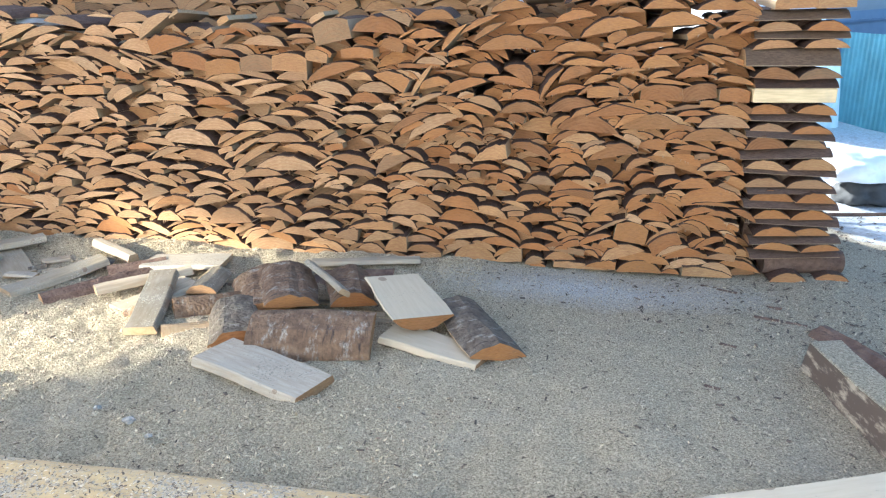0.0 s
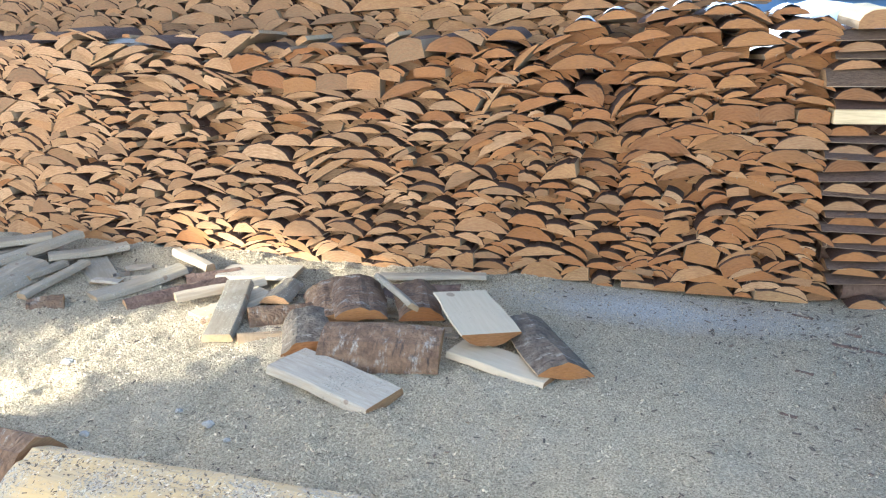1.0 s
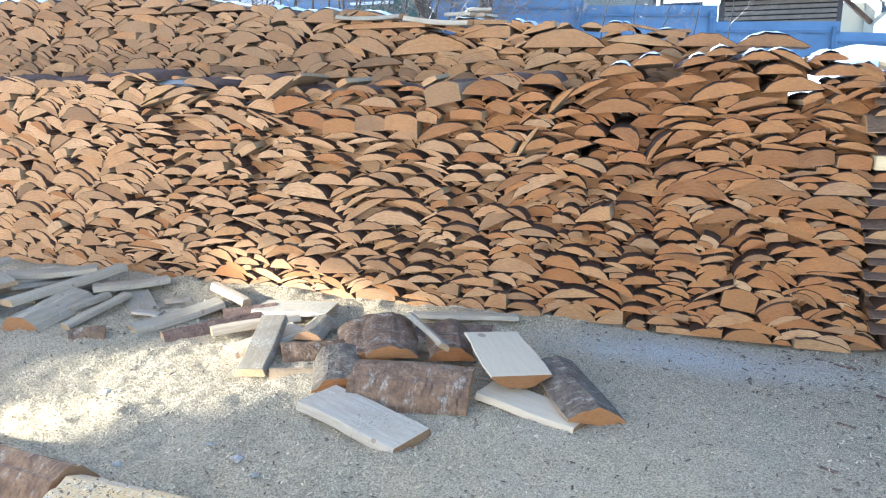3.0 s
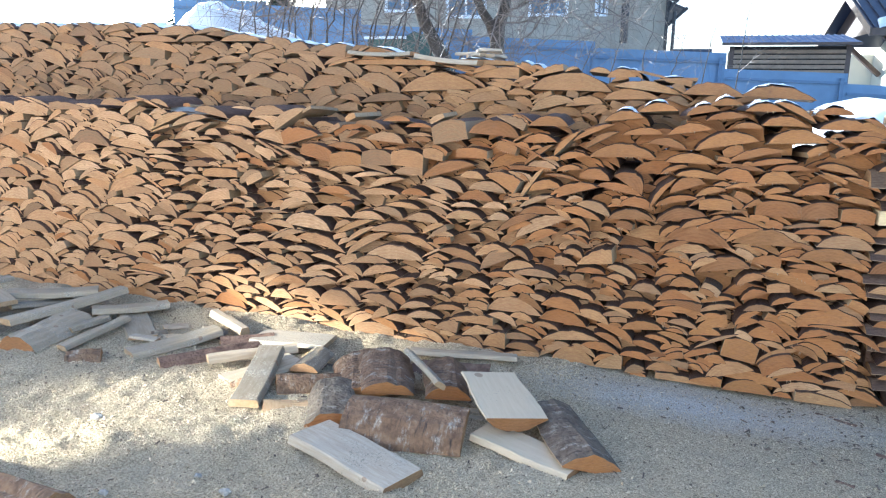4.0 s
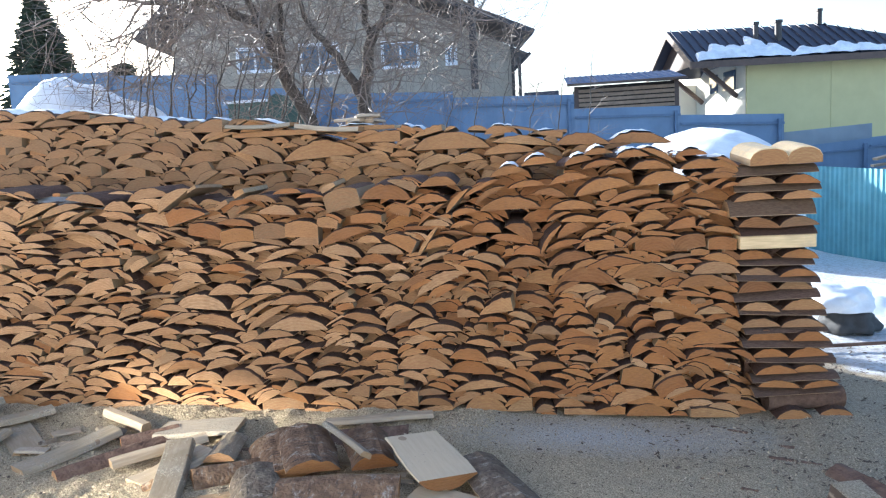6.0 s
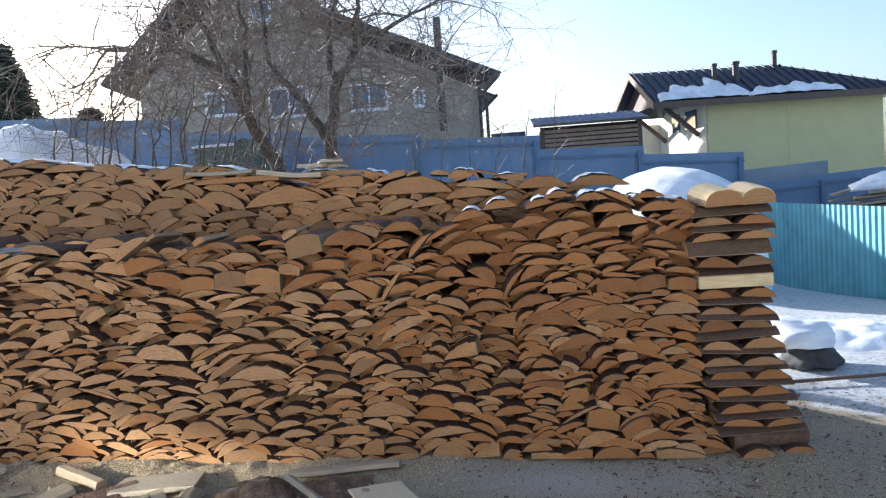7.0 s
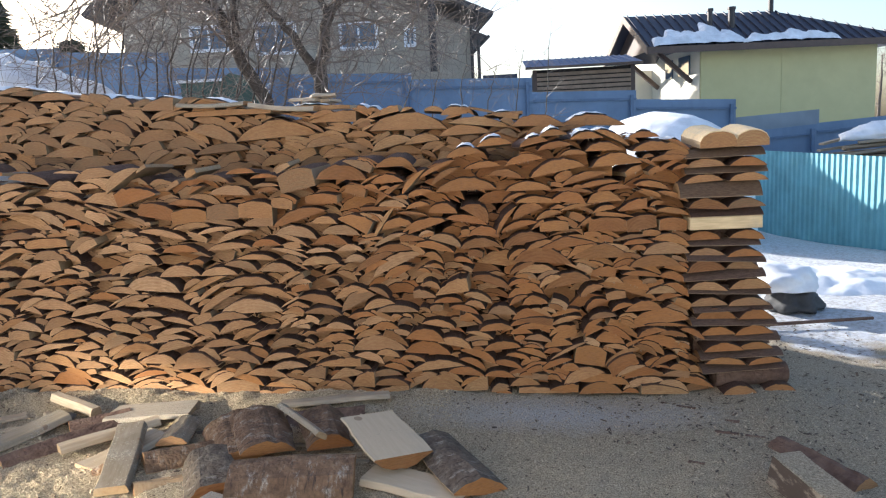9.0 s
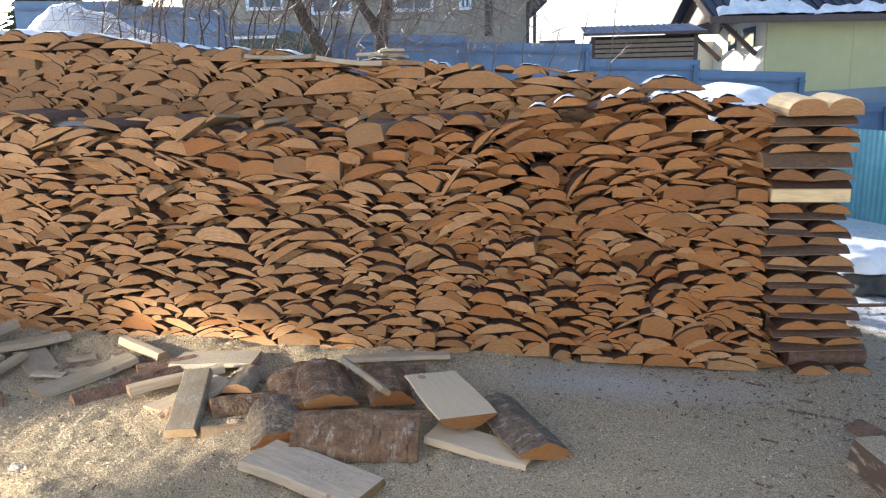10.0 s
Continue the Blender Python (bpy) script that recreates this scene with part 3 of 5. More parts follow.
FRONT_MARKS += [(x / 100, z / 100, w / 100, h / 100, s, 'arch') for x, z, w, h, s in (
    (-378, 74.1, 25.1, 4.7, 0), (-10, 74.8, 16.4, 5.3, -0.28), (-122, 75.4, 24.7, 5.4, -0.37), (-396, 75.7, 18.7, 5.3, 0.31), (-303, 76.6, 21.5, 3.3, 0.6), (-417, 77.4, 19.9, 5.5, -0.19), (-29, 77.8, 24.5, 3.4, -0.1),
    (-364, 78.1, 22.6, 4.7, -0.14), (-438, 78.5, 24.2, 4.8, 0.1), (-343, 78.6, 36.6, 10.8, -0.08), (-280, 80.2, 32, 6, -0), (-308, 80.8, 29.6, 4.3, 0.41), (-428, 83.9, 22.7, 5.5, 0.12), (-403, 84.7, 22.2, 4.7, 0.07),
    (-372, 87, 27.9, 2.4, 0.04), (-298, 87.4, 24.5, 5.7, 0), (-324, 87.6, 27.3, 7.7, -0.01), (-259, 88.6, 23, 5.9, -0.03), (-14, 91, 28.7, 8.1, -0.02),
)]
FRONT_MARKS += [(x / 100, z / 100, w / 100, h / 100, s, 'arch') for x, z, w, h, s in (
    (-446, 91.3, 24.9, 5.1, 0.01), (-283, 92, 21.2, 5.1, -0.22), (-231, 92.3, 24.8, 5.8, 0.03), (-208, 93.3, 14.7, 5.1, 0.07), (-390, 94.3, 14.3, 2.9, -0.33), (-273, 97, 26.6, 3.7, -0.04), (-31, 97.6, 19.1, 3.4, 0.06),
    (-183, 98.8, 24.1, 5, 0.05), (-128, 99.3, 25.9, 6.3, 0.02), (-157, 99.3, 25.3, 4.9, -0.21), (-250, 99.9, 24.5, 2.8, -0.31), (-231, 100, 18.6, 3.3, 0.03), (-211, 100.4, 16.5, 4.4, 0), (-100, 101.1, 27.8, 6.9, 0.19),
    (-458, 101.2, 24.7, 5.4, 0.2), (-150, 102.8, 20.9, 6.1, -0.32), (-322, 103.6, 25.1, 5.2, -0.02), (-290, 104.2, 30.1, 4.8, 0.05), (-49, 104.2, 20.7, 2.5, -0.42),
)]
FRONT_MARKS += [(x / 100, z / 100, w / 100, h / 100, s, 'arch') for x, z, w, h, s in (
    (-367, 104.9, 21.5, 5.4, 0.07), (-223, 105, 23, 6.5, -0.04), (-265, 105.8, 19.4, 4.4, -0.02), (-185, 106, 21.5, 3.4, 0.4), (-125, 106.6, 19.7, 6.3, -0.12), (-248, 108.5, 20.2, 3.1, -0.38), (-452, 109.3, 18.7, 3.1, 0),
    (-72, 110.4, 16.2, 4.3, -0.76), (-245, 110.9, 26.6, 7.2, -0.16), (-103, 110.9, 23.7, 4.1, 0.23), (-216, 111, 24.6, 6.4, -0.07), (-511, 111.3, 18.9, 4.3, -0.22), (-284, 112.1, 24.5, 4.2, 0.29), (-161, 113.2, 24.9, 6, 0.31),
    (-458, 113.3, 24.8, 5.1, -0.02), (-180, 114, 19.6, 6.3, 0.15), (-334, 114.3, 31.7, 4.4, -0.21), (-136, 115.3, 26.8, 4.8, -0.18), (-111, 115.9, 13.5, 3, 1.3),
)]
FRONT_MARKS += [(x / 100, z / 100, w / 100, h / 100, s, 'arch') for x, z, w, h, s in (
    (-10, 116, 20.6, 3.9, -0.17), (-297, 116.3, 24.3, 3, 0.14), (-431, 116.5, 24.5, 4.7, 0.05), (-188, 117, 16.6, 2.7, 1.41), (-85, 117, 16.3, 3.9, 0.29), (-226, 118.5, 17, 5.1, -0.05), (-313, 119, 24.8, 3.7, 0.05),
    (-98, 119.3, 19.1, 6.5, 0.35), (-51, 119.3, 14.3, 3.3, 0.19), (-131, 119.4, 16.5, 8.1, -0.65), (-460, 120.3, 28, 3, -0.1), (-293, 120.4, 26.9, 3.6, -0.2), (-151, 121.5, 18.8, 6.9, -0.06), (-242, 121.6, 34.9, 7, 0.29),
    (-170, 121.9, 20.2, 2, -0.15), (-489, 122.8, 29, 3.8, -0.21), (-465, 124.1, 27.2, 3.9, 0.04), (-51, 124.4, 21.5, 7.3, 0.07), (-91, 125.6, 28.3, 4.1, -0.06),
)]
FRONT_MARKS += [(x / 100, z / 100, w / 100, h / 100, s, 'arch') for x, z, w, h, s in (
    (-10, 125.8, 19.3, 3.1, -0.37), (-166, 126.3, 15.1, 3.5, 0.13), (-409, 126.8, 24.2, 6.1, -0.49), (-106, 129.1, 14.8, 2.6, 0.39), (-455, 129.2, 24, 5.3, 0.06), (-394, 130.4, 32.8, 7.5, -0.46), (-360, 131.9, 21.6, 2.2, 0.06),
    (-45, 132, 21.3, 3.3, 0.05), (-22, 132.4, 20.6, 3.9, -0.18), (-165, 133.4, 18.2, 4.1, 0.2), (-315, 133.5, 26.1, 4.4, -0.11), (-97, 133.7, 28.3, 6, -0.01), (-185, 134.4, 17.6, 3.4, 0.75), (-55, 134.8, 25.5, 3.3, 0.15),
    (-136, 135.2, 37.9, 8.2, 0.03), (-427, 135.4, 17.8, 2.7, 0.06), (-486, 138.5, 29.4, 6.2, -0.16), (-63, 138.7, 29.2, 4.6, 0.24), (-418, 139.1, 14.7, 4.9, -0.01),
)]
FRONT_MARKS += [(x / 100, z / 100, w / 100, h / 100, s, 'arch') for x, z, w, h, s in (
    (-286, 139.2, 26.7, 6.4, -0.07), (-262, 140.1, 16.2, 3.2, 0.05), (-396, 141.9, 25.7, 4.5, -0.18), (-168, 141.9, 15.5, 3.4, 1.01), (-185, 142.2, 21.6, 5.5, 0.04), (-111, 142.8, 21.2, 4.7, -0.13), (-433, 143.3, 21, 4.4, 0.3),
    (-263, 143.3, 16.9, 2.5, 0.01), (-79, 144.1, 33.2, 7.8, 0.18), (-148, 144.6, 18.6, 3.7, 0.56), (-213, 145.5, 31.8, 9.8, -0.06), (-396, 145.9, 22, 7.4, -0.16), (-43, 146.7, 30.6, 7.8, 0.04), (-456, 147.1, 31.5, 5.7, 0.41),
    (-437, 147.5, 31.3, 5.2, 0.22), (-12, 148.2, 23.6, 3.8, 0.02), (-296, 148.6, 21.8, 4.2, -0.17), (-125, 148.8, 22.8, 4, 0.05), (-153, 148.9, 23.2, 3.1, 0.46),
)]
FRONT_MARKS += [(x / 100, z / 100, w / 100, h / 100, s, 'arch') for x, z, w, h, s in (
    (-263, 149, 18.4, 2.8, 0.01), (-99, 151, 23.9, 5.3, 0.15), (-355, 151.1, 22.6, 6.7, 0.67), (-278, 152.4, 18.9, 3.5, 0.01), (-419, 153.2, 28.4, 5.9, -0.18), (-69, 154.2, 16.1, 3.2, 0.01), (-21, 154.4, 26.3, 5.8, 0),
    (-51, 155.9, 22.8, 5.2, 0), (-136, 156.9, 22.6, 5.4, 0.12), (-504, 157.8, 25.6, 5.3, -0.03), (-80, 159, 21.8, 3.9, 0.11), (-93, 161.7, 17.8, 4.5, 0.19), (-117, 162.2, 21.6, 4.9, 0.05), (-27, 162.5, 18.6, 3.8, 0),
    (-46, 163, 21.2, 3.4, -0.5), (-61, 163.4, 20.7, 4.5, 0), (-81, 166.3, 17.4, 3.9, 0.03),
)]
FRONT_MARKS += [(x / 100, z / 100, w / 100, h / 100, s, 'half') for x, z, w, h, s in (
    (-135, 5.2, 16.3, 9.9, 0.02), (-208, 10.2, 15.3, 11.6, -0.02), (-241, 17.1, 14.7, 8.5, -0.16), (-288, 21.1, 12.2, 6.8, 0.34), (-224, 24.4, 30.7, 6.1, 0), (-77, 38, 17, 8.5, 0.16), (-165, 67.7, 14.4, 5.8, -0.01),
    (-147, 70.7, 21.2, 9.3, 0.12), (-54, 78.1, 18.3, 6.9, -0.1), (-208, 115.8, 18.2, 9.9, -0.57), (-269, 118.7, 19.1, 7.2, -0.06), (-34, 119.2, 17.4, 6.7, 0.06), (-372, 136.6, 22.1, 10.2, -0.21), (-348, 137.8, 24.9, 10.6, 0.28),
)]
FRONT_MARKS += [(x / 100, z / 100, w / 100, h / 100, s, 'block') for x, z, w, h, s in (
    (-293, 7.8, 28.4, 8.9, 0), (-62, 21.1, 19, 13, -0.17), (-10, 105.5, 16.5, 8, -0.08), (-49, 106.2, 23.7, 8.8, -0.05), (-28, 106.4, 17.9, 9.3, 0.16), (-82, 108, 17.6, 6.8, 0.02), (-413, 109.9, 29.7, 6.2, 0.02),
    (-314, 122.1, 22.4, 9.6, 0), (-292, 123.8, 21.7, 10.2, -0.02), (-270, 124, 21.7, 10.8, -0.07), (-337, 126.4, 22.1, 9.4, -0.22), (-227, 131.2, 20.5, 6.4, -0.02), (-241, 140.6, 22.9, 13.9, 0.2),
)]
front_items = pack(-8.0, 0.0, front_foot, front_crown, FRONT_MARKS, random.Random(11))
front_stack = thing("firewood_stack", "long stack of half-round firewood slabs on sawdust", "firewood stack", (-1.5, 0.2, 0))
front_stack.location = (0, 0, 0)
place_slabs(front_stack, front_items, front_face, front_tone, lambda x: -2.75 < x, random.Random(12))


# ---- second row behind, reaching higher ----
def rear_face(x):
    return float(np.interp(x, [-2.6, -0.6], [0.82, 0.5]))


def rear_crown(x):
    return float(np.interp(x, [-7, -5.6, -5.1, -4.6, -4.2, -3.8, -3.4, -3.0, -2.6, -2.2, -1.8, -1.3, -0.9, -0.6, -0.3], [2.26, 2.24, 2.21, 2.18, 2.12, 2.05, 2.05, 1.97, 1.95, 1.92, 1.90, 1.85, 1.80, 1.72, 1.60]))


def rear_tone(x, z, r):
    u = r.random()
    return "grey" if u < smooth(-2.4, -3.6, x) * 0.75 + 0.12 else "tan"


REAR_MARKS = []
# slabs that stand out in the second row: x, height, width, thickness in cm, slope
REAR_MARKS += [(x / 100, z / 100, w / 100, h / 100, s, 'arch') for x, z, w, h, s in (
    (-190, 164.2, 30.4, 7.7, 0.24), (-168, 165.8, 26.5, 6.2, 0.09), (-319, 165.9, 42.8, 6.6, 0.06), (-137, 169.9, 36.8, 6.8, 0.02), (-50, 171.9, 41.6, 7.1, -0.05), (-214, 172.2, 20.7, 4.8, -0.04), (-87, 173, 36.5, 8, -0.04),
    (-278, 174.5, 59.9, 13.1, 0.05), (-178, 175.2, 56.3, 12.3, -0.02), (-127, 175.7, 42.7, 6, -0.12), (-458, 193.9, 29.2, 5.9, 0.05), (-359, 196.4, 27.7, 4, 0.29), (-425, 197.5, 26, 5.1, -0.04), (-448, 210.9, 40.7, 5.9, -0.01),
    (-488, 211, 34.4, 5.1, 0.01), (-532, 211.1, 47.9, 6, -0.01), (-568, 215.7, 25.4, 5.2, -0.1),
)]
REAR_MARKS += [(x / 100, z / 100, w / 100, h / 100, s, 'half') for x, z, w, h, s in (
    (-234, 183.6, 35.7, 8.7, -0.03), (-367, 199, 25.1, 10.7, -0.04),
)]
REAR_MARKS += [(x / 100, z / 100, w / 100, h / 100, s, 'block') for x, z, w, h, s in (
    (-313, 192.8, 68.8, 4.1, -0.01), (-250, 193.2, 57.3, 3.6, -0.01),
)]
rear_items = pack(-8.0, -0.5, lambda x: 1.12, rear_crown, REAR_MARKS, random.Random(21), 0.21)
# slabs set a little deeper show through the chinks
deep_items = pack(-8.0, 0.0, front_foot, front_crown, [], random.Random(13), 0.17)
deep_items = [q for q in deep_items if q[1] + q[3] < front_crown(q[0]) - 0.03]
place_slabs(front_stack, deep_items, lambda x: 0.12, front_tone, lambda x: False, random.Random(14))
deep_rear = [q for q in pack(-8.0, -0.6, lambda x: 1.4, rear_crown, [], random.Random(23), 0.18) if q[1] + q[3] < rear_crown(q[0]) - 0.05]
rear_stack = thing("firewood_stack", "weathered second row of firewood slabs rising behind", "firewood stack")
place_slabs(rear_stack, rear_items, rear_face, rear_tone, lambda x: -6 < x, random.Random(22))
place_slabs(rear_stack, deep_rear, lambda x: rear_face(x) + 0.09, rear_tone, lambda x: False, random.Random(24))
# boxes added inside the rows to stop daylight showing through the chinks
for _side in (0, 1, 2):
    box("core", (-7.9, -2.3, 0.93, 1.25, 1.69, 1.86) if _side == 2 else (-7.9, -0.05, 0.50, 0.60, 0.03, 1.30) if _side == 0 else (-7.9, -1.3, 0.95, 1.08, 0.03, 1.68), M["bark"], rear_stack, "unseen box inside the stack, added to block daylight")


# ---- crossed corner pillar ----
pillar = thing("corner_pillar", "criss-cross pillar of slabs holding the end of the stack", "firewood stack")
pr = random.Random(5)


def left_edge(z):
    return float(np.interp(z, [0.05, 0.19, 0.41, 0.62, 0.9, 1.3, 1.6], [0.14, 0.07, 0.03, 0.01, -0.01, -0.03, -0.05]))


def right_edge(z):
    return float(np.interp(z, [0.03, 0.17, 0.32, 0.53, 0.74, 0.91, 1.1, 1.6], [0.60, 0.58, 0.53, 0.50, 0.47, 0.44, 0.43, 0.43]))


def add_slab(name, parent, u, tone, m, w, ln, h, coat="bark_red"):
    ob = new(name, slab_mesh(u, tone, coat))
    ob.parent = parent
    ob.matrix_basis = m @ Matrix.Diagonal((w, ln, h, 1))
    return ob


# courses from the top down: height of the bed, thickness (cm); pairs show their cut ends, cross slabs their bark
PAIRS = ((143, 6.0), (134, 5.6), (118, 6.6), (98.5, 6.0), (88, 5.2), (79.5, 6.6), (67.5, 6.2), (56.5, 5.8), (48.5, 6.6), (38, 5.6), (28.5, 5.2), (20, 4.6))
CROSSES = ((149, 5.2), (139, 4.4), (124.5, 9.0), (94, 4.0), (84, 3.6), (75, 4.2), (63, 4.2), (53.5, 3.2), (44, 4.2), (34, 4.0), (25, 3.4), (16, 4.0))
for zc, hc in PAIRS:
    pz = zc / 100
    lx, rx = left_edge(pz), right_edge(pz)
    half = (rx - lx) / 2
    for s in (0, 1):
        w = half * pr.uniform(0.84, 1.06)
        x = lx + half * (0.5 + s) + pr.uniform(-0.02, 0.03)
        tone = pr.choice(["tan", "tan", "red", "red", "grey"])
        add_slab("slab", pillar, pick("arch", pr), tone, Matrix.Translation((x, pr.uniform(-0.04, 0.02), pz)) @ pose(0, 0, 0, pr.uniform(-3, 3), pr.uniform(-4, 4), pr.uniform(-6, 6)), w, LENGTH, hc / 100 * pr.uniform(0.85, 1.1))
for zc, hc in CROSSES:
    pz = zc / 100
    lx, rx = left_edge(pz), right_edge(pz)
    for y in (0.07 + pr.uniform(-0.03, 0.02), 0.31):
        add_slab("cross_slab", pillar, pick("arch", pr), "tan", Matrix.Translation((rx + pr.uniform(-0.015, 0.035), y, pz)) @ pose(0, 0, 0, pr.uniform(-3, 3), pr.uniform(-2, 2), 90 + pr.uniform(-4, 4)), 0.17, rx - lx + pr.uniform(0.0, 0.04), hc / 100, "bark_brown" if pz > 1.1 else "bark")
box("board", (-0.005, 0.425, -0.03, 0.12, 1.052, 1.128), M["pale_board"], pillar, "pale fresh-sawn square board", 0.004)
box("board", (0.0, 0.42, 0.26, 0.40, 1.055, 1.12), M["pale_board"], pillar, "", 0.004)
add_slab("cross_slab", pillar, 3, "tan", Matrix.Translation((0.43, 0.05, 1.13)) @ pose(0, 0, 0, 0, 0, 90), 0.16, 0.43, 0.045)
# pale coat on the top slabs: peeled wood, with sunlit brightness put into colour
for x, w, h in ((0.155, 0.215, 0.10), (0.355, 0.19, 0.098)):
    add_slab("slab", pillar, pick("dome", pr), "tan", Matrix.Translation((x, -0.03 + pr.uniform(-0.02, 0.01), 1.545)) @ pose(0, 0, 0, 5, pr.uniform(-2, 2), pr.uniform(-3, 3)), w, LENGTH, h, "pale_board")
# box added inside to stop daylight showing between the pillar's slabs
box("core", (0.07, 0.35, 0.16, 0.27, 0.1, 1.5), M["bark"], pillar, "unseen box inside the pillar, added to block daylight")
log = bmesh.new()
bmesh.ops.create_cone(log, cap_ends=True, segments=14, radius1=0.075, radius2=0.07, depth=0.46, matrix=Matrix.Translation((0.40, 0.10, 0.095)) @ pose(0, 0, 0, 0, 90, 4))
part("log", log, M["bark"], pillar, "dark bark-covered round log at the foot")
log = bmesh.new()
bmesh.ops.create_cone(log, cap_ends=True, segments=14, radius1=0.07, radius2=0.07, depth=0.44, matrix=Matrix.Translation((0.38, 0.33, 0.09)) @ pose(0, 0, 0, 0, 90, -3))
part("log", log, M["bark"], pillar)
add_slab("slab", pillar, 2, "tan", Matrix.Translation((0.30, -0.06, 0.012)), 0.21, LENGTH, 0.06)
add_slab("slab", pillar, 4, "tan", Matrix.Translation((0.55, -0.02, 0.012)), 0.2, LENGTH, 0.05)

for x, y, z, w, h in ((0.05, 0.03, 0.015, 0.17, 0.055), (0.045, 0.05, 0.075, 0.15, 0.05), (0.03, 0.04, 0.13, 0.16, 0.05), (0.04, 0.14, 0.02, 0.2, 0.1), (0.02, 0.15, 0.13, 0.2, 0.09)):
    add_slab("slab", pillar, pick("arch", pr), "tan", Matrix.Translation((x, y, z)) @ pose(0, 0, 0, 0, pr.uniform(-8, 8), pr.uniform(-5, 5)), w, LENGTH, h)


# the rows behind end in a pillar of their own
back_pillar = thing("corner_pillar", "criss-cross pillar of slabs ending the rows behind", "firewood stack")
for i in range(24):
    if i % 2:
        for s in (0, 1):
            add_slab("slab", back_pillar, pick("arch", pr), "tan", Matrix.Translation((0.10 + 0.21 * s, 0.84, 0.03 + i * 0.064)), 0.2, LENGTH, 0.06)
    else:
        for y in (0.95, 1.18):
            add_slab("cross_slab", back_pillar, pick("arch", pr), "tan", Matrix.Translation((0.42, y, 0.03 + i * 0.064)) @ pose(0, 0, 0, 0, 0, 90), 0.18, 0.42, 0.06)

# ---- ragged splinters left by the saw along lower edges of the cut ends ----
def splinters(items, seed):
    r = random.Random(seed)
    v, f = [], []
    for x, z, w, h, slope, u in items:
        if x < -5 or r.random() > 0.5:
            continue
        c = x + w * r.uniform(-0.3, 0.3)
        for _ in range(r.randint(2, 7)):
            px_, ln = c + r.gauss(0, w * 0.09), r.uniform(0.006, 0.02)
            if abs(px_ - x) > w * 0.44:
                continue
            zz, wd, dx, yy = z + slope * (px_ - x) + 0.003, r.uniform(0.0008, 0.002), r.gauss(0, 0.005), r.uniform(-0.006, 0.004)
            o = len(v)
            v += [(px_ - wd, yy, zz), (px_ + wd, yy, zz), (px_ + dx, yy - r.uniform(0, 0.008), zz - ln), (px_, yy + 0.003, zz)]
            f += [(o, o + 1, o + 2), (o + 1, o + 3, o + 2), (o + 3, o, o + 2), (o, o + 3, o + 1)]
    tagged(mesh_object("frayed_fibre", v, f, [M["sawn_s"]], parent=front_stack), "pale frayed splinters", kind="stuff")


splinters(front_items, 61)


# ---- loose pieces in front of the stack ----
def along(a, b, roll=0):
    """A pose whose y runs from a to b, rolled about that line."""
    a, b = Vector(a), Vector(b)
    y = (b - a).normalized()
    x = y.cross(Vector((0, 0, 1))).normalized()
    m = Matrix((x, y, x.cross(y))).transposed().to_4x4()
    return Matrix.Translation(a) @ m @ pose(0, 0, 0, 0, roll, 0)


lr = random.Random(31)


def lift(p):
    g = ground_z(p[0], p[1])
    return (p[0], p[1], p[2] + g - (0.011 * max(0, -p[0]) if p[0] > -2.95 else 0) - 0.008)


def loose_slab(a, b, w, h, label, roll=0, tone="tan", kind="arch", coat="bark", flat="sawn"):
    """One slab with its sawn front end at a: an arched bark back, a flat sawn side, ragged edges."""
    a, b = lift(a), lift(b)
    ln = (Vector(b) - Vector(a)).length
    prof = slab_outline(kind, lr)
    rows = 9
    v, f, m = [], [], []
    k = ARC + 3
    for q in range(rows):
        u = q / (rows - 1)
        s = 1 + 0.05 * math.sin(u * 5 + w * 40) + lr.uniform(-0.015, 0.015)
        for i, (x, z) in enumerate(prof):
            edge = 1 + (0.05 * noise.noise((x * 6, u * 7, w * 50)))
            v.append((x * w * s * edge, u * ln, max(z * h, 0.008) * (1 + 0.16 * noise.noise((x * 5 + 3, u * 6, h * 90)))))
        v += [(w * s * x, u * ln, 0) for x in (0.49, 0.0, -0.49)]
    f.append(tuple(range(k))[::-1])
    m.append(0)
    for q in range(rows - 1):
        for i in range(k):
            j = (i + 1) % k
            f.append((q * k + i, q * k + j, (q + 1) * k + j, (q + 1) * k + i))
            m.append(1 if i < ARC - 1 else 2)
    f.append(tuple((rows - 1) * k + i for i in range(k)))
    m.append(0)
    ob = mesh_object("firewood_slab", v, f, [M[tone], M[coat], M[flat]], m)
    add_profile(ob.data, [(x / w, y, z / h) for x, y, z in v])
    ob.matrix_world = along(a, b, roll)
    return tagged(ob, label, "firewood slab", "loose firewood")


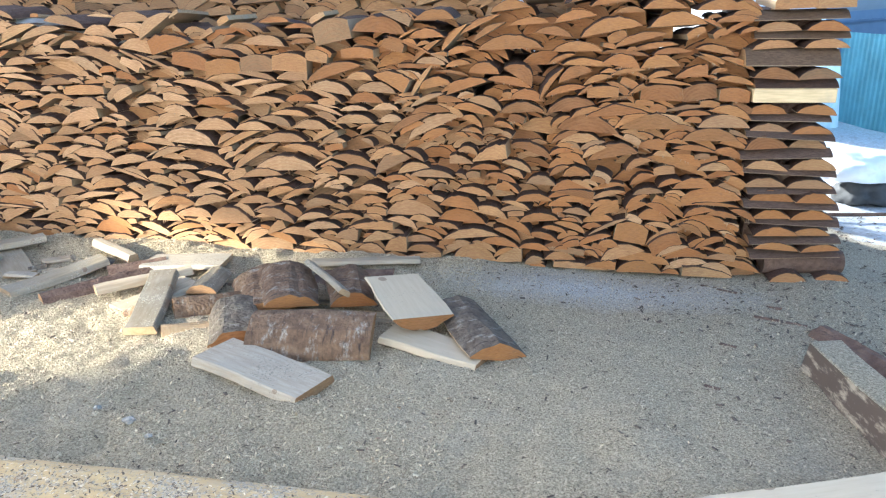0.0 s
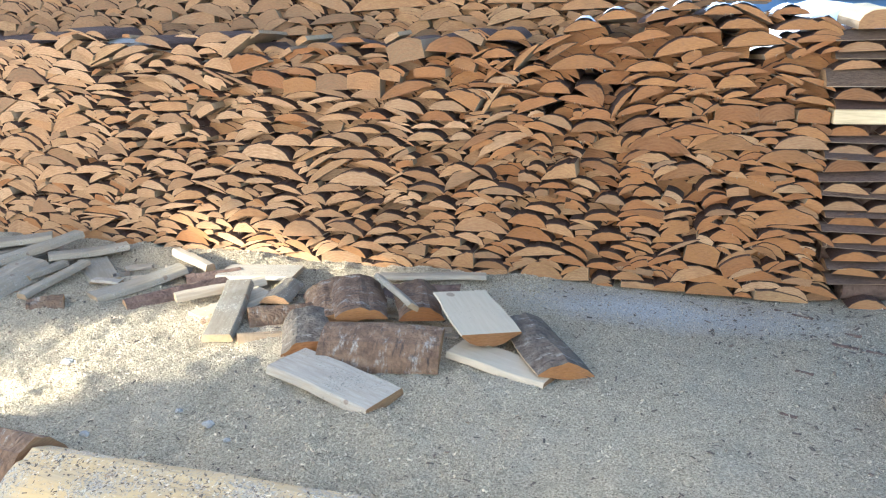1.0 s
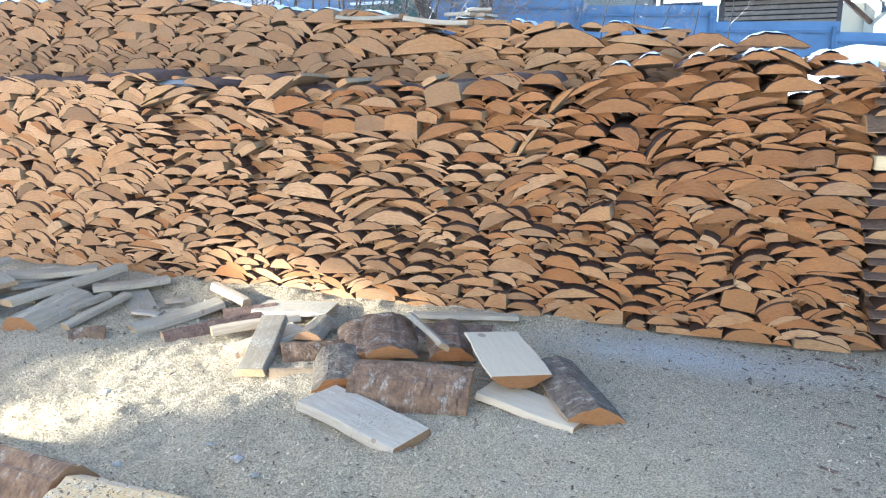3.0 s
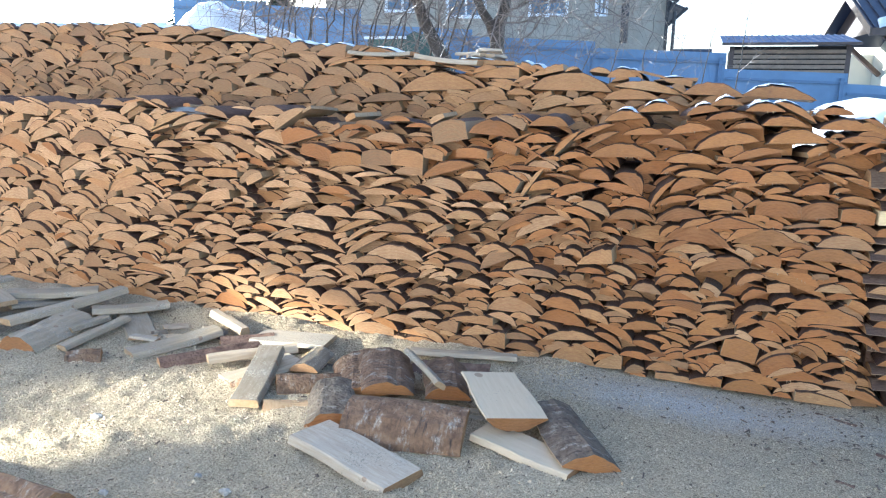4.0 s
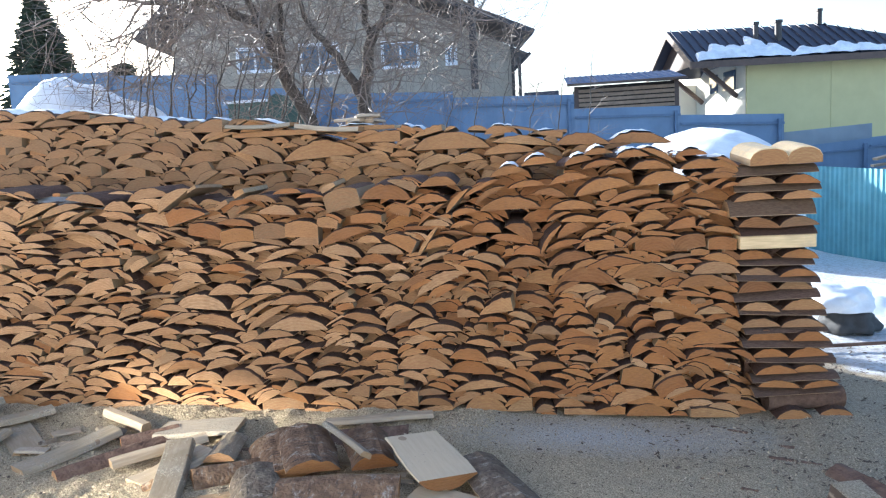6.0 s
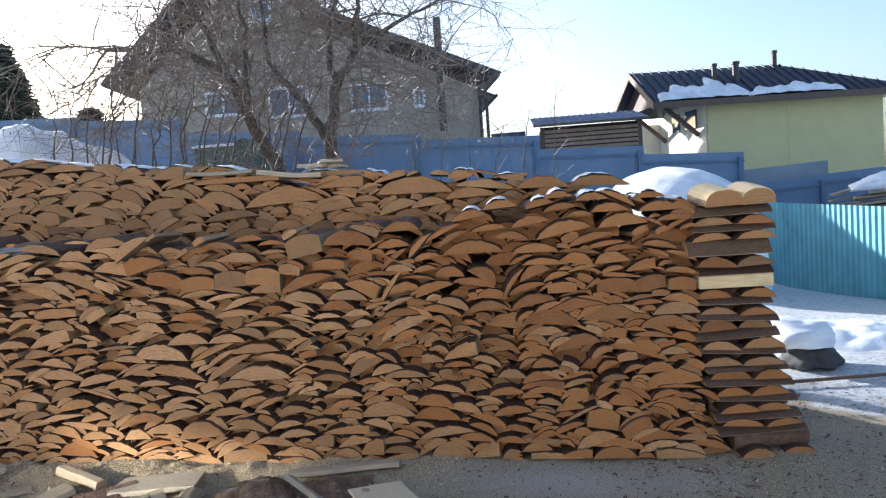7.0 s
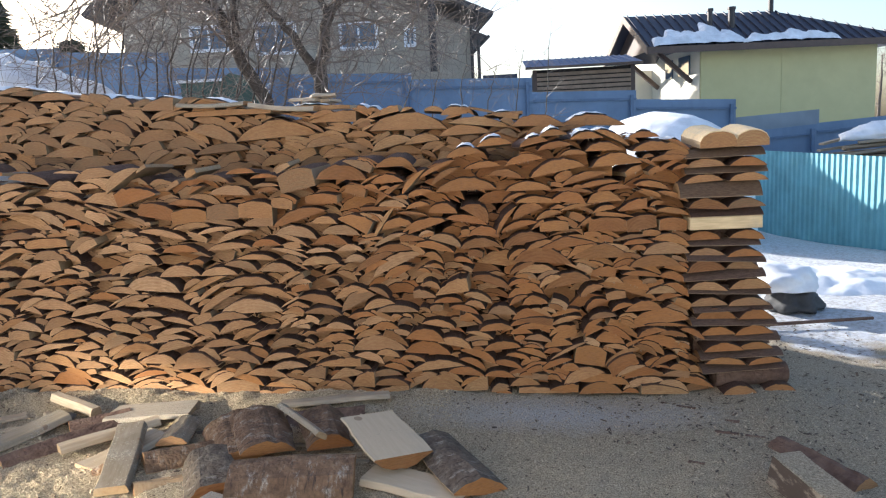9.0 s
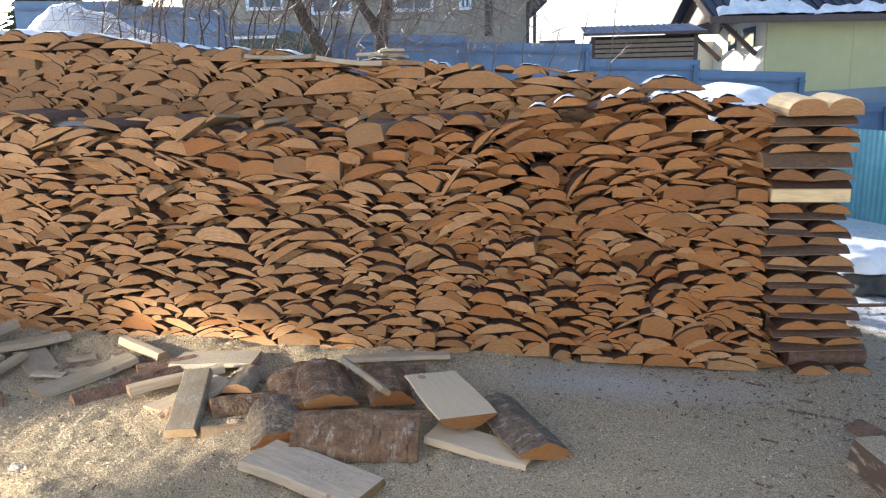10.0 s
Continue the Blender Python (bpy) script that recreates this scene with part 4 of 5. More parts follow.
def loose_board(a, b, w, t, label, mat="board_grey", roll=0, end="end_dull"):
    """A sawn board with waney edges, slightly warped, resting on its lower face."""
    a, b = lift(a), lift(b)
    ln = (Vector(b) - Vector(a)).length
    v, f, m = [], [], []
    rows = 8
    for q in range(rows):
        u = q / (rows - 1)
        wl = w / 2 * (1 + 0.10 * noise.noise((u * 3, w * 30, 1)))
        wr = w / 2 * (1 + 0.10 * noise.noise((u * 3, w * 30, 7)))
        warp = 0.012 * math.sin(u * math.pi + w * 20)
        skew = 0.02 * (q == 0) * lr.uniform(-1, 1)
        e = min(0.006, t * 0.2)
        for x, z in ((-wl, e), (-wl + e, 0), (wr - e, 0), (wr, e), (wr - t * 0.2, t - e), (wr - t * 0.2 - e, t), (-wl + t * 0.2 + e, t), (-wl + t * 0.2, t - e)):
            v.append((x, u * ln + skew * x / w, z + warp))
    f.append(tuple(range(8)))
    m.append(1)
    for q in range(rows - 1):
        for i in range(8):
            j = (i + 1) % 8
            f.append((q * 8 + j, q * 8 + i, (q + 1) * 8 + i, (q + 1) * 8 + j))
            m.append(0)
    f.append(tuple((rows - 1) * 8 + i for i in range(8))[::-1])
    m.append(1)
    ob = mesh_object("board", v, f, [M[mat], M[end]], m)
    ob.matrix_world = along(a, b, roll)
    return tagged(ob, label, "board", "loose boards")


DUSTY = "grey sawn board dusted with sawdust on the ground"
BARKY = "firewood slab with rough brown bark lying in a loose heap"
loose_slab((-2.53, -1.02, 0.05), (-2.72, -0.62, 0.11), 0.36, 0.08, BARKY, -12, "tan", coat="bark_scaly")
loose_slab((-2.38, -1.06, 0.11), (-2.56, -0.66, 0.17), 0.29, 0.065, BARKY, 5, "red", coat="bark_scaly")
loose_slab((-2.08, -0.96, 0.09), (-2.22, -0.60, 0.12), 0.25, 0.08, BARKY, 3, "red", coat="bark_scaly")
loose_board((-2.12, -1.02, 0.16), (-2.42, -0.66, 0.22), 0.07, 0.03, "narrow dark slat lying across the slabs", "board_grey", 35)
loose_slab((-2.58, -1.35, 0.02), (-2.74, -1.00, 0.05), 0.30, 0.10, "grey-barked slab leaning on the heap", -30, "red", coat="bark_grey")
loose_slab((-1.885, -1.30, 0.10), (-2.485, -1.34, 0.10), 0.275, 0.06, "slab with red-brown bark turned to the yard", -34, "tan", coat="bark_scaly")
loose_slab((-1.66, -1.19, 0.155), (-1.905, -0.815, 0.225), 0.315, 0.075, "slab with its pale knotty sawn side up, orange cut end", 186, "red", flat="board_pale")
loose_board((-1.35, -1.33, 0.02), (-1.84, -1.17, 0.03), 0.21, 0.036, "pale fresh board under the slabs", "board_pale", 0, "tan")
loose_slab((-1.28, -1.32, 0.02), (-1.55, -0.83, 0.05), 0.32, 0.085, "arched slab with grey bark and orange cut end", 15, "red", coat="bark_grey")
loose_board((-2.03, -1.72, 0.03), (-2.61, -1.47, 0.035), 0.26, 0.045, "pale sawdust-covered board lying flat on the yard", "board_dusty", 0, "grey")
loose_board((-1.89, -0.17, 0.045), (-2.54, -0.31, 0.09), 0.085, 0.03, "long pale lath at the foot of the stack", "board")
loose_slab((-2.02, -0.31, 0.0), (-2.60, -0.40, 0.0), 0.15, 0.06, "dark-barked slab at the foot of the stack")
loose_board((-2.50, -0.42, 0.03), (-2.75, -0.30, 0.06), 0.10, 0.03, DUSTY)
loose_board((-3.35, -1.09, 0.0), (-3.12, -0.72, 0.03), 0.20, 0.035, "pale board half under others", "board")
loose_board((-3.07, -1.34, 0.02), (-3.24, -0.79, 0.10), 0.165, 0.045, "weathered grey-brown board propped on others", "board_brown")
loose_slab((-2.99, -0.86, 0.045), (-3.03, -0.56, 0.05), 0.17, 0.05, "small slab with a bright yellow cut end", 0, "gold", coat="board_brown", flat="board")
loose_board((-3.57, -0.95, 0.02), (-3.18, -0.60, 0.07), 0.075, 0.05, "pale square batten across other pieces", "board")
loose_board((-3.55, -0.46, 0.04), (-3.06, -0.40, 0.04), 0.25, 0.03, DUSTY, "board_dusty")
loose_board((-3.64, -0.47, 0.03), (-4.02, -0.27, 0.06), 0.075, 0.05, "short pale batten end", "board")
loose_board((-4.12, -0.98, 0.0), (-3.80, -0.52, 0.05), 0.17, 0.04, DUSTY)
loose_slab((-3.86, -1.03, 0.0), (-3.45, -0.52, 0.0), 0.13, 0.06, "dark bark slab with a pale end", 0, "gold")
loose_slab((-3.72, -0.62, 0.02), (-3.45, -0.42, 0.02), 0.14, 0.05, "brown slab lying flat")
loose_slab((-3.05, -1.06, 0.0), (-2.76, -0.86, 0.02), 0.17, 0.09, "brown-barked short slab", 0, "tan", coat="bark_scaly")
loose_slab((-2.99, -1.29, 0.0), (-2.72, -1.10, 0.0), 0.12, 0.05, "worn brown slab end", 0, "grey", coat="sawn")
loose_slab((-2.30, -0.50, 0.0), (-2.72, -0.42, 0.0), 0.2, 0.06, "flat grey slab behind the heap")
HEAP = "weathered grey board in a loose heap beside the stack"
loose_slab((-4.76, -1.20, 0.0), (-4.82, -0.66, 0.02), 0.27, 0.10, "thick slab with an ochre cut end", 0, "tan", coat="board_grey")
loose_slab((-4.39, -1.19, -0.01), (-4.24, -1.07, 0.0), 0.17, 0.06, "small rounded offcut", 0, "tan", coat="bark_scaly")
loose_slab((-5.11, -1.21, 0.03), (-5.35, -1.04, 0.17), 0.27, 0.10, "thick slab leaning with its pale sawn side up, ochre end", 165, "tan", flat="board_pale")
loose_slab((-5.30, -1.26, 0.05), (-5.45, -1.08, 0.24), 0.30, 0.10, "thick slab propped on the heap, pale sawn side up", 190, "tan", flat="board_pale")
for _a, _b, _w, _t in (
        ((-4.94, -0.35, 0.15), (-5.40, -0.70, 0.15), 0.16, 0.04), ((-5.03, -1.04, 0.07), (-4.81, -0.24, 0.12), 0.12, 0.045),
        ((-4.77, -0.59, 0.07), (-4.44, -0.22, 0.05), 0.13, 0.04), ((-4.70, -0.87, 0.02), (-4.66, -0.58, 0.05), 0.09, 0.035),
        ((-4.52, -1.09, 0.00), (-4.51, -0.56, 0.07), 0.08, 0.035), ((-4.26, -0.69, 0.00), (-4.67, -0.34, 0.02), 0.20, 0.03),
        ((-5.25, -0.82, 0.10), (-5.10, -0.44, 0.10), 0.11, 0.03), ((-5.07, -0.83, 0.04), (-4.96, -0.34, 0.04), 0.14, 0.035),
        ((-5.20, -0.94, 0.16), (-5.91, -0.66, 0.20), 0.26, 0.03), ((-5.64, -0.76, 0.19), (-5.58, -0.51, 0.20), 0.12, 0.03),
        ((-5.43, -0.93, 0.04), (-5.27, -0.63, 0.06), 0.16, 0.04), ((-4.93, -0.27, 0.00), (-5.26, -0.23, 0.05), 0.2, 0.03)):
    loose_board(_a, _b, _w, _t, HEAP)


for _i in range(22):                          # small broken scraps about the heap
    _x, _y, _g = lr.uniform(-4.3, -1.7), lr.uniform(-1.15, -0.35), lr.uniform(0, 3.1)
    _l, _w = lr.uniform(0.10, 0.26), lr.uniform(0.03, 0.08)
    _e = (_x + _l * math.cos(_g), _y + _l * 0.6 * math.sin(_g), lr.uniform(0, 0.05))
    if lr.random() < 0.55:
        loose_board((_x, _y, 0.005), _e, _w, lr.uniform(0.012, 0.025), "narrow broken offcut among the loose wood", lr.choice(("board_grey", "board_dusty", "board")), lr.uniform(-15, 15))
    else:
        loose_slab((_x, _y, 0.0), _e, _w * 1.5, lr.uniform(0.02, 0.04), "small slab of bark among the loose wood", lr.uniform(-20, 20), coat=lr.choice(("bark_scaly", "bark_grey")))
loose_board((-2.45, 0.80, 1.90), (-2.95, 0.84, 1.91), 0.16, 0.035, "broad sawn board lying on top of the stack", "board", 0, "tan")
loose_board((-2.97, 0.82, 1.925), (-3.5, 0.86, 1.945), 0.15, 0.03, "weathered board lying on top of the stack", "board_grey", 0, "tan")

for _dx, _dz, _l, _w, _g in ((-0.10, 0.0, 0.20, 0.07, 0.3), (0.02, 0.012, 0.24, 0.06, 2.8), (0.08, 0.0, 0.16, 0.08, 1.2), (-0.02, 0.035, 0.18, 0.06, 0.1), (0.03, 0.045, 0.12, 0.05, 2.2)):
    _b = loose_board((0, 0, 0), (_l, 0, 0), _w, 0.022, "broken offcut on top of the second row", "board", 12, "end_dull")
    _b.matrix_world = Matrix.Translation((-2.50 + _dx, 0.95, 1.98 + _dz)) @ pose(0, 0, 0, 8, -10 + 60 * _dx, math.degrees(_g) - 90)

# ---- timbers at the near edge ----
def timber(name, a, b, w, h, label, mat, end):
    ob = loose_board(a, b, w, h, label, mat, 0, end)
    ob.name = name
    return tagged(ob, category="timber")


loose_slab((-1.15, -2.55, -0.02), (-3.08, -2.56, -0.02), 0.30, 0.125, "pale half-round timber strewn with bark and chips", 0, "tan", "dome", coat="timber").name = "timber"
timber("timber", (0.75, -1.92, 0.0), (-1.0, -2.595, 0.0), 0.30, 0.09, "pale peeled timber at the edge of the yard", "board_pale", "end_dull")
loose_slab((-3.10, -2.50, -0.03), (-4.6, -2.42, -0.04), 0.32, 0.15, "bark-covered log strewn with sawdust", 0, "grey", coat="bark_scaly")


def peeled_beam():
    """A squared beam with brown bark left in patches on its pale side."""
    k = Nodes("peeled_bark_side", 0.85)
    p = k.coord("Object", (9, 2.6, 9))
    edge = k.math("MULTIPLY", k.math("SUBTRACT", k.noise(p, 2.6, 6, 0.7), 0.50, True), 7.0, True)
    side = k.done(k.mix(edge, (0.085, 0.062, 0.048), (0.36, 0.30, 0.225)))
    ob = loose_board((0.15, -1.14, -0.01), (0.262, -1.90, -0.01), 0.21, 0.165, "squared beam with patches of bark, sawdust on top", "board_grey", 0, "board_grey")
    ob.name = "beam"
    ob.data.materials[0] = side
    ob.data.materials.append(M["ground"])
    for poly in ob.data.polygons:
        if poly.normal.z > 0.7:
            poly.material_index = 2
    return tagged(ob, category="timber")


peeled_beam()
loose_slab((0.27, -0.74, 0.0), (0.47, -1.24, 0.0), 0.15, 0.055, "dark curl of bark on the ground", 0, "grey")

# ---- chips, bark crumbs, sawdust ----
def scatter(name, count, seed, spot, size, mat, label, flat=0.5, rise=lambda x, y: 0.0, lying=False):
    r = random.Random(seed)
    v, f = [], []
    for _ in range(count):
        x, y = spot(r)
        s = size(r)
        c = Vector((x, y, (ground_z(x, y) + 0.006 if lying else surface_z(x, y) + 0.003) + rise(x, y) + s * 0.1))
        e = Euler((r.gauss(0, flat), r.gauss(0, flat), r.uniform(0, 6.3))).to_matrix()
        o = len(v)
        l, wd, t = s, s * r.uniform(0.22, 0.55), s * 0.14
        v += [c + e @ Vector(q) for q in ((-l, -wd, 0), (l, -wd * 0.7, 0), (l * 0.8, wd, 0), (-l * 0.9, wd * 0.8, 0), (0, 0, t * 2))]
        f += [(o, o + 1, o + 4), (o + 1, o + 2, o + 4), (o + 2, o + 3, o + 4), (o + 3, o, o + 4), (o + 3, o + 2, o + 1, o)]
    return tagged(mesh_object(name, v, f, [mat]), label, "wood chips", kind="stuff")


def yard(r):
    y = -3.0 + 3.0 * r.random() ** 0.8
    return r.uniform(-5.2, 1.6), y


scatter("wood_chips", 90000, 41, yard, lambda r: r.uniform(0.002, 0.005) if r.random() < 0.95 else r.uniform(0.005, 0.010), M["chip"], "pale sawdust chips strewn over the yard")
scatter("wood_chips", 60000, 47, lambda r: (-1.4 - 3.6 * r.random() ** 0.9, -2.6 + 2.5 * r.random()), lambda r: r.uniform(0.002, 0.006) if r.random() < 0.95 else r.uniform(0.006, 0.012), M["chip"], "thick pale shavings about the loose wood", 0.65)
scatter("wood_chips", 9000, 42, lambda r: (r.uniform(-5.4, -1.5), -0.02 - abs(r.gauss(0, 0.12))), lambda r: r.uniform(0.003, 0.008), M["chip"], "sawdust drifted against the foot of the stack", 0.7)
scatter("bark_crumbs", 9500, 43, yard, lambda r: r.uniform(0.003, 0.007) if r.random() < 0.95 else r.uniform(0.008, 0.018), M["crumb"], "dark crumbs of bark strewn over the yard", 0.25)
scatter("bark_crumbs", 900, 44, lambda r: (r.uniform(-0.6, 1.6), r.uniform(-0.9, 1.6)), lambda r: r.uniform(0.005, 0.02), M["crumb"], "dark bark litter near the corner of the stack", 0.25)
for _x, _y, _l in ((0.0, -0.55, 0.11), (0.14, -0.62, 0.09), (-0.12, -0.18, 0.10), (-0.25, -0.95, 0.07), (-0.75, -1.75, 0.09), (-2.6, -1.9, 0.12), (-3.6, -1.75, 0.12), (-0.4, -1.4, 0.06), (-2.9, -1.45, 0.10), (-3.2, -1.15, 0.07), (-1.7, -2.0, 0.05), (-2.35, -1.95, 0.22), (-4.2, -1.5, 0.09), (-1.45, -1.45, 0.09), (-0.2, -0.12, 0.08), (0.1, -0.4, 0.07)):
    loose_slab((_x, _y, -0.005), (_x + _l, _y - _l * 0.5, -0.005), 0.05, 0.02, "dark scrap of bark on the sawdust", 0, "grey", coat="bark")

for _n, _c, _s, _m, _t in (("wood_chips", 900, 45, "chip", "sawdust chips lying on the timber"), ("bark_crumbs", 700, 46, "crumb", "crumbs of bark lying on the timber")):
    scatter(_n, _c, _s, lambda r: (r.uniform(-3.05, -1.2), r.gauss(-2.60, 0.05)), lambda r: r.uniform(0.003, 0.008), M[_m], _t, 0.3, lambda x, y: 0.103 - 2.6 * (y + 2.55) ** 2, True)

# ---- rock with snow, pole, lumps of ice ----
def lump(name, cx, cy, z0, rx, ry, rz, mat, label, category, seed):
    bm = bmesh.new()
    bmesh.ops.create_icosphere(bm, subdivisions=4, radius=1)
    for vv in bm.verts:
        d = 1 + 0.28 * noise.fractal(vv.co * 1.6 + Vector((seed, 0, 0)), 1.0, 2.0, 4)
        vv.co = Vector((cx + vv.co.x * rx * d, cy + vv.co.y * ry * d, z0 + max(vv.co.z, -0.35) * rz * d))
    me = bpy.data.meshes.new(name)
    bm.to_mesh(me)
    bm.free()
    me.materials.append(mat)
    me.polygons.foreach_set("use_smooth", [True] * len(me.polygons))
    return tagged(new(name, me), label, category)


for n_ice, (_x, _y, _r) in enumerate(((-2.85, -2.00, 0.022), (-3.09, -2.27, 0.028), (-2.66, -2.08, 0.034), (-2.53, -2.16, 0.020), (-3.63, -1.74, 0.040))):
    lump("ice_lump", _x, _y, surface_z(_x, _y) + _r * 0.2, _r * 0.75, _r * 0.6, _r * 0.4, M["dust_snow"], "small lump of ice lying in the sawdust", "ice", 20 + n_ice)
lump("rock", 1.46, 2.05, 0.06, 0.22, 0.22, 0.16, M["rock"], "dark boulder under a cap of snow", "rock", 2)
lump("snow_mound", 1.36, 2.12, 0.26, 0.31, 0.30, 0.16, M["snow"], "rounded cap of snow on the boulder", "snow", 9)
pole = bmesh.new()
bmesh.ops.create_cone(pole, cap_ends=True, segments=10, radius1=0.016, radius2=0.013, depth=1.1, matrix=Matrix.Translation((1.35, 1.48, 0.035)) @ pose(0, 0, 0, 0, 90, 7))
me = bpy.data.meshes.new("pole")
pole.to_mesh(me)
pole.free()
me.materials.append(M["bark"])
tagged(new("pole", me), "thin dark pole lying on the ground", "pole")

# ---- fences ----
def sheet_fence(name, label, x0, x1, y, bottom0, bottom1, top0, top1, mat, rail, pitch=0.20, depth=0.006, side=-1):
    """A panel of profiled sheet on two rails and posts."""
    t = thing(name, label, "fence", group="fence panels")
    n = max(4, int((x1 - x0) / pitch) * 4)
    v, f = [], []
    for i in range(n + 1):
        x = x0 + (x1 - x0) * i / n
        u = i / n
        yy = y + (0, depth, depth, 0)[i % 4]
        v += [(x, yy, bottom0 + (bottom1 - bottom0) * u), (x, yy, top0 + (top1 - top0) * u)]
    for i in range(n):
        f.append((2 * i, 2 * i + 2, 2 * i + 3, 2 * i + 1))
    ob = mesh_object("sheet", v, f, [mat], parent=t)
    md = ob.modifiers.new("thick", "SOLIDIFY")
    md.thickness = 0.004
    for k in (0.15, 0.90):
        z0, z1 = bottom0 + (top0 - bottom0) * k, bottom1 + (top1 - bottom1) * k
        bm = bmesh.new()
        c = [bm.verts.new((x, yy, z + dz)) for x, z in ((x0, z0), (x1, z1)) for yy in sorted((y + side * 0.05, y + side * 0.012 + (0 if side < 0 else depth))) for dz in (0, 0.05)]
        for q in ((0, 1, 3, 2), (4, 6, 7, 5), (0, 4, 5, 1), (2, 3, 7, 6), (0, 2, 6, 4), (1, 5, 7, 3)):
            bm.faces.new([c[i] for i in q])
        part("rail", bm, rail, t)
    py = (y - 0.09, y - 0.01) if side < 0 else (y + depth + 0.01, y + depth + 0.09)
    box("post", (x1 - 0.14, x1 - 0.07, *py, bottom1 - 0.3, top1 - 0.10), rail, t)
    return t


BL = "blue painted metal sheet fence stepping down the slope"
for x0, x1, t0, t1 in ((-14.0, -11.2, 4.3, 4.2), (-11.2, -8.6, 4.1, 3.95), (-8.6, -5.8, 3.6, 3.45), (-5.8, -3.0, 3.3, 3.17), (-3.0, -0.29, 3.03, 2.92), (-0.29, 2.0, 2.60, 2.52), (2.0, 4.16, 2.32, 2.21), (4.2, 5.9, 1.47, 1.58), (5.9, 8.6, 1.60, 1.76), (8.6, 11.4, 1.78, 1.85), (11.4, 15, 1.86, 1.9)):
    sheet_fence("sheet_fence", BL, x0, x1, 12.0, t0 - 2.2, t1 - 2.2, t0, t1, M["fence_blue"], M["rail_blue"], depth=0.004)
sheet_fence("sheet_fence", "faded pale blue sheet fence behind the darker one", 4.0, 6.05, 12.25, -0.4, -0.3, 1.80, 1.90, M["fence_pale"], M["fence_pale"], depth=0.002, side=1)
for i in range(7):                            # runs towards the yard, facing the sun
    tf_ = sheet_fence("teal_fence", "faded teal corrugated sheet fence behind the snowbank", i * 1.05, i * 1.05 + 1.05, 0, -2.0, -2.0, 1.16 - 0.02 * i, 1.14 - 0.02 * i, M["fence_teal"], M["rail_blue"], 0.13, 0.025, 1)
    tf_.location = (3.75, 9.8, 0)
    tf_.rotation_euler = (0, 0, math.atan2(-3.6, 0.75))


# ---- snowbanks ----
def snowbank(cx, cy, rx, ry, z0, h, seed, label, power=0.7, n=48, rough=0.34, lean=0.0):
    v, f = [], []
    for j in range(n + 1):
        for i in range(n + 1):
            a, b = -1 + 2 * i / n, -1 + 2 * j / n
            x, y = cx + a * rx, cy + b * ry
            e = max(0, 1 - (a * a + b * b)) ** power
            nz = 0.5 + noise.fractal((x * 0.9 + seed, y * 0.9, 0), 1.0, 2.0, 4) * 0.5
            v.append((x, y, min(ground_z(x, y), z0) - 0.12 + (h + 0.12 + lean * a) * e * (0.97 - rough * 0.5 + rough * nz) + rough * 0.09 * e * noise.fractal((x * 4, y * 4, seed), 1.0, 2.0, 3)))
    for j in range(n):
        for i in range(n):
            q = j * (n + 1) + i
            f.append((q, q + 1, q + n + 2, q + n + 1))
    ob = mesh_object("snowbank", v, f, [M["snow"]], smooth=True)
    return tagged(ob, label, "snow")


snowbank(1.60, 7.4, 1.30, 1.6, 0.5, 1.80, 3, "tall bank of bluish shaded snow behind the stack", 0.30, rough=0.06, lean=0.14)
snowbank(3.1, 5.1, 1.9, 1.2, -0.25, 0.10, 5, "sloping bank of sunlit snow along the teal fence")
snowbank(2.2, 3.1, 1.1, 0.8, 0.0, 0.15, 6, "lumpy old snow at the edge of the yard")
snowbank(-8.2, 6.0, 2.3, 1.8, 0.9, 2.2, 8, "large heap of snow beside the trees")

# ---- beige house behind the fence ----
def window(parent, x0, x1, y, z0, z1, bars=1):
    w = thing("window", "", "")
    w.parent = parent
    fr = bmesh.new()
    t = 0.09
    add_box(fr, x0, x1, y - 0.06, y + 0.02, z0, z0 + t)
    add_box(fr, x0, x1, y - 0.06, y + 0.02, z1 - t, z1)
    add_box(fr, x0, x0 + t, y - 0.06, y + 0.02, z0 + t, z1 - t)
    add_box(fr, x1 - t, x1, y - 0.06, y + 0.02, z0 + t, z1 - t)
    for i in range(bars):
        c = x0 + (x1 - x0) * (i + 1) / (bars + 1)
        add_box(fr, c - 0.03, c + 0.03, y - 0.055, y + 0.02, z0 + t, z1 - t)
    part("frame", fr, M["white_trim"], w)
    box("pane", (x0 + t, x1 - t, y - 0.02, y + 0.01, z0 + t, z1 - t), M["pane"], w)
    return w


house = thing("house", "beige plastered house with a dark roof behind bare trees", "house")
HY = 17.0
prism("wall", [(-11.8, 1.5), (-1.71, 1.5), (-1.71, 4.88), (-6.4, 7.0), (-8.4, 8.9), (-11.8, 5.4)], HY, HY + 8, M["plaster"], house)
for (xa, za), (xb, zb) in (((-12.55, 5.45), (-8.35, 9.65)), ((-8.35, 9.65), (-6.3, 7.25)), ((-6.3, 7.25), (-1.15, 5.10))):
    dx, dz = xb - xa, zb - za
    ln = math.hypot(dx, dz)
    nxx, nzz = -dz / ln * 0.15, dx / ln * 0.15
    prism("roof", [(xa, za), (xb, zb), (xb + nxx, zb + nzz), (xa + nxx, za + nzz)], HY - 0.7, HY + (2.2 if xb > -2 else 8.4), M["roof_dark"], house)
for x0, x1, z0, z1 in ((-9.94, -8.84, 4.5, 5.25), (-8.07, -6.86, 4.35, 5.28), (-5.63, -4.48, 4.4, 5.22), (-3.72, -3.36, 4.42, 4.98)):
    window(house, x0, x1, HY, z0, z1)
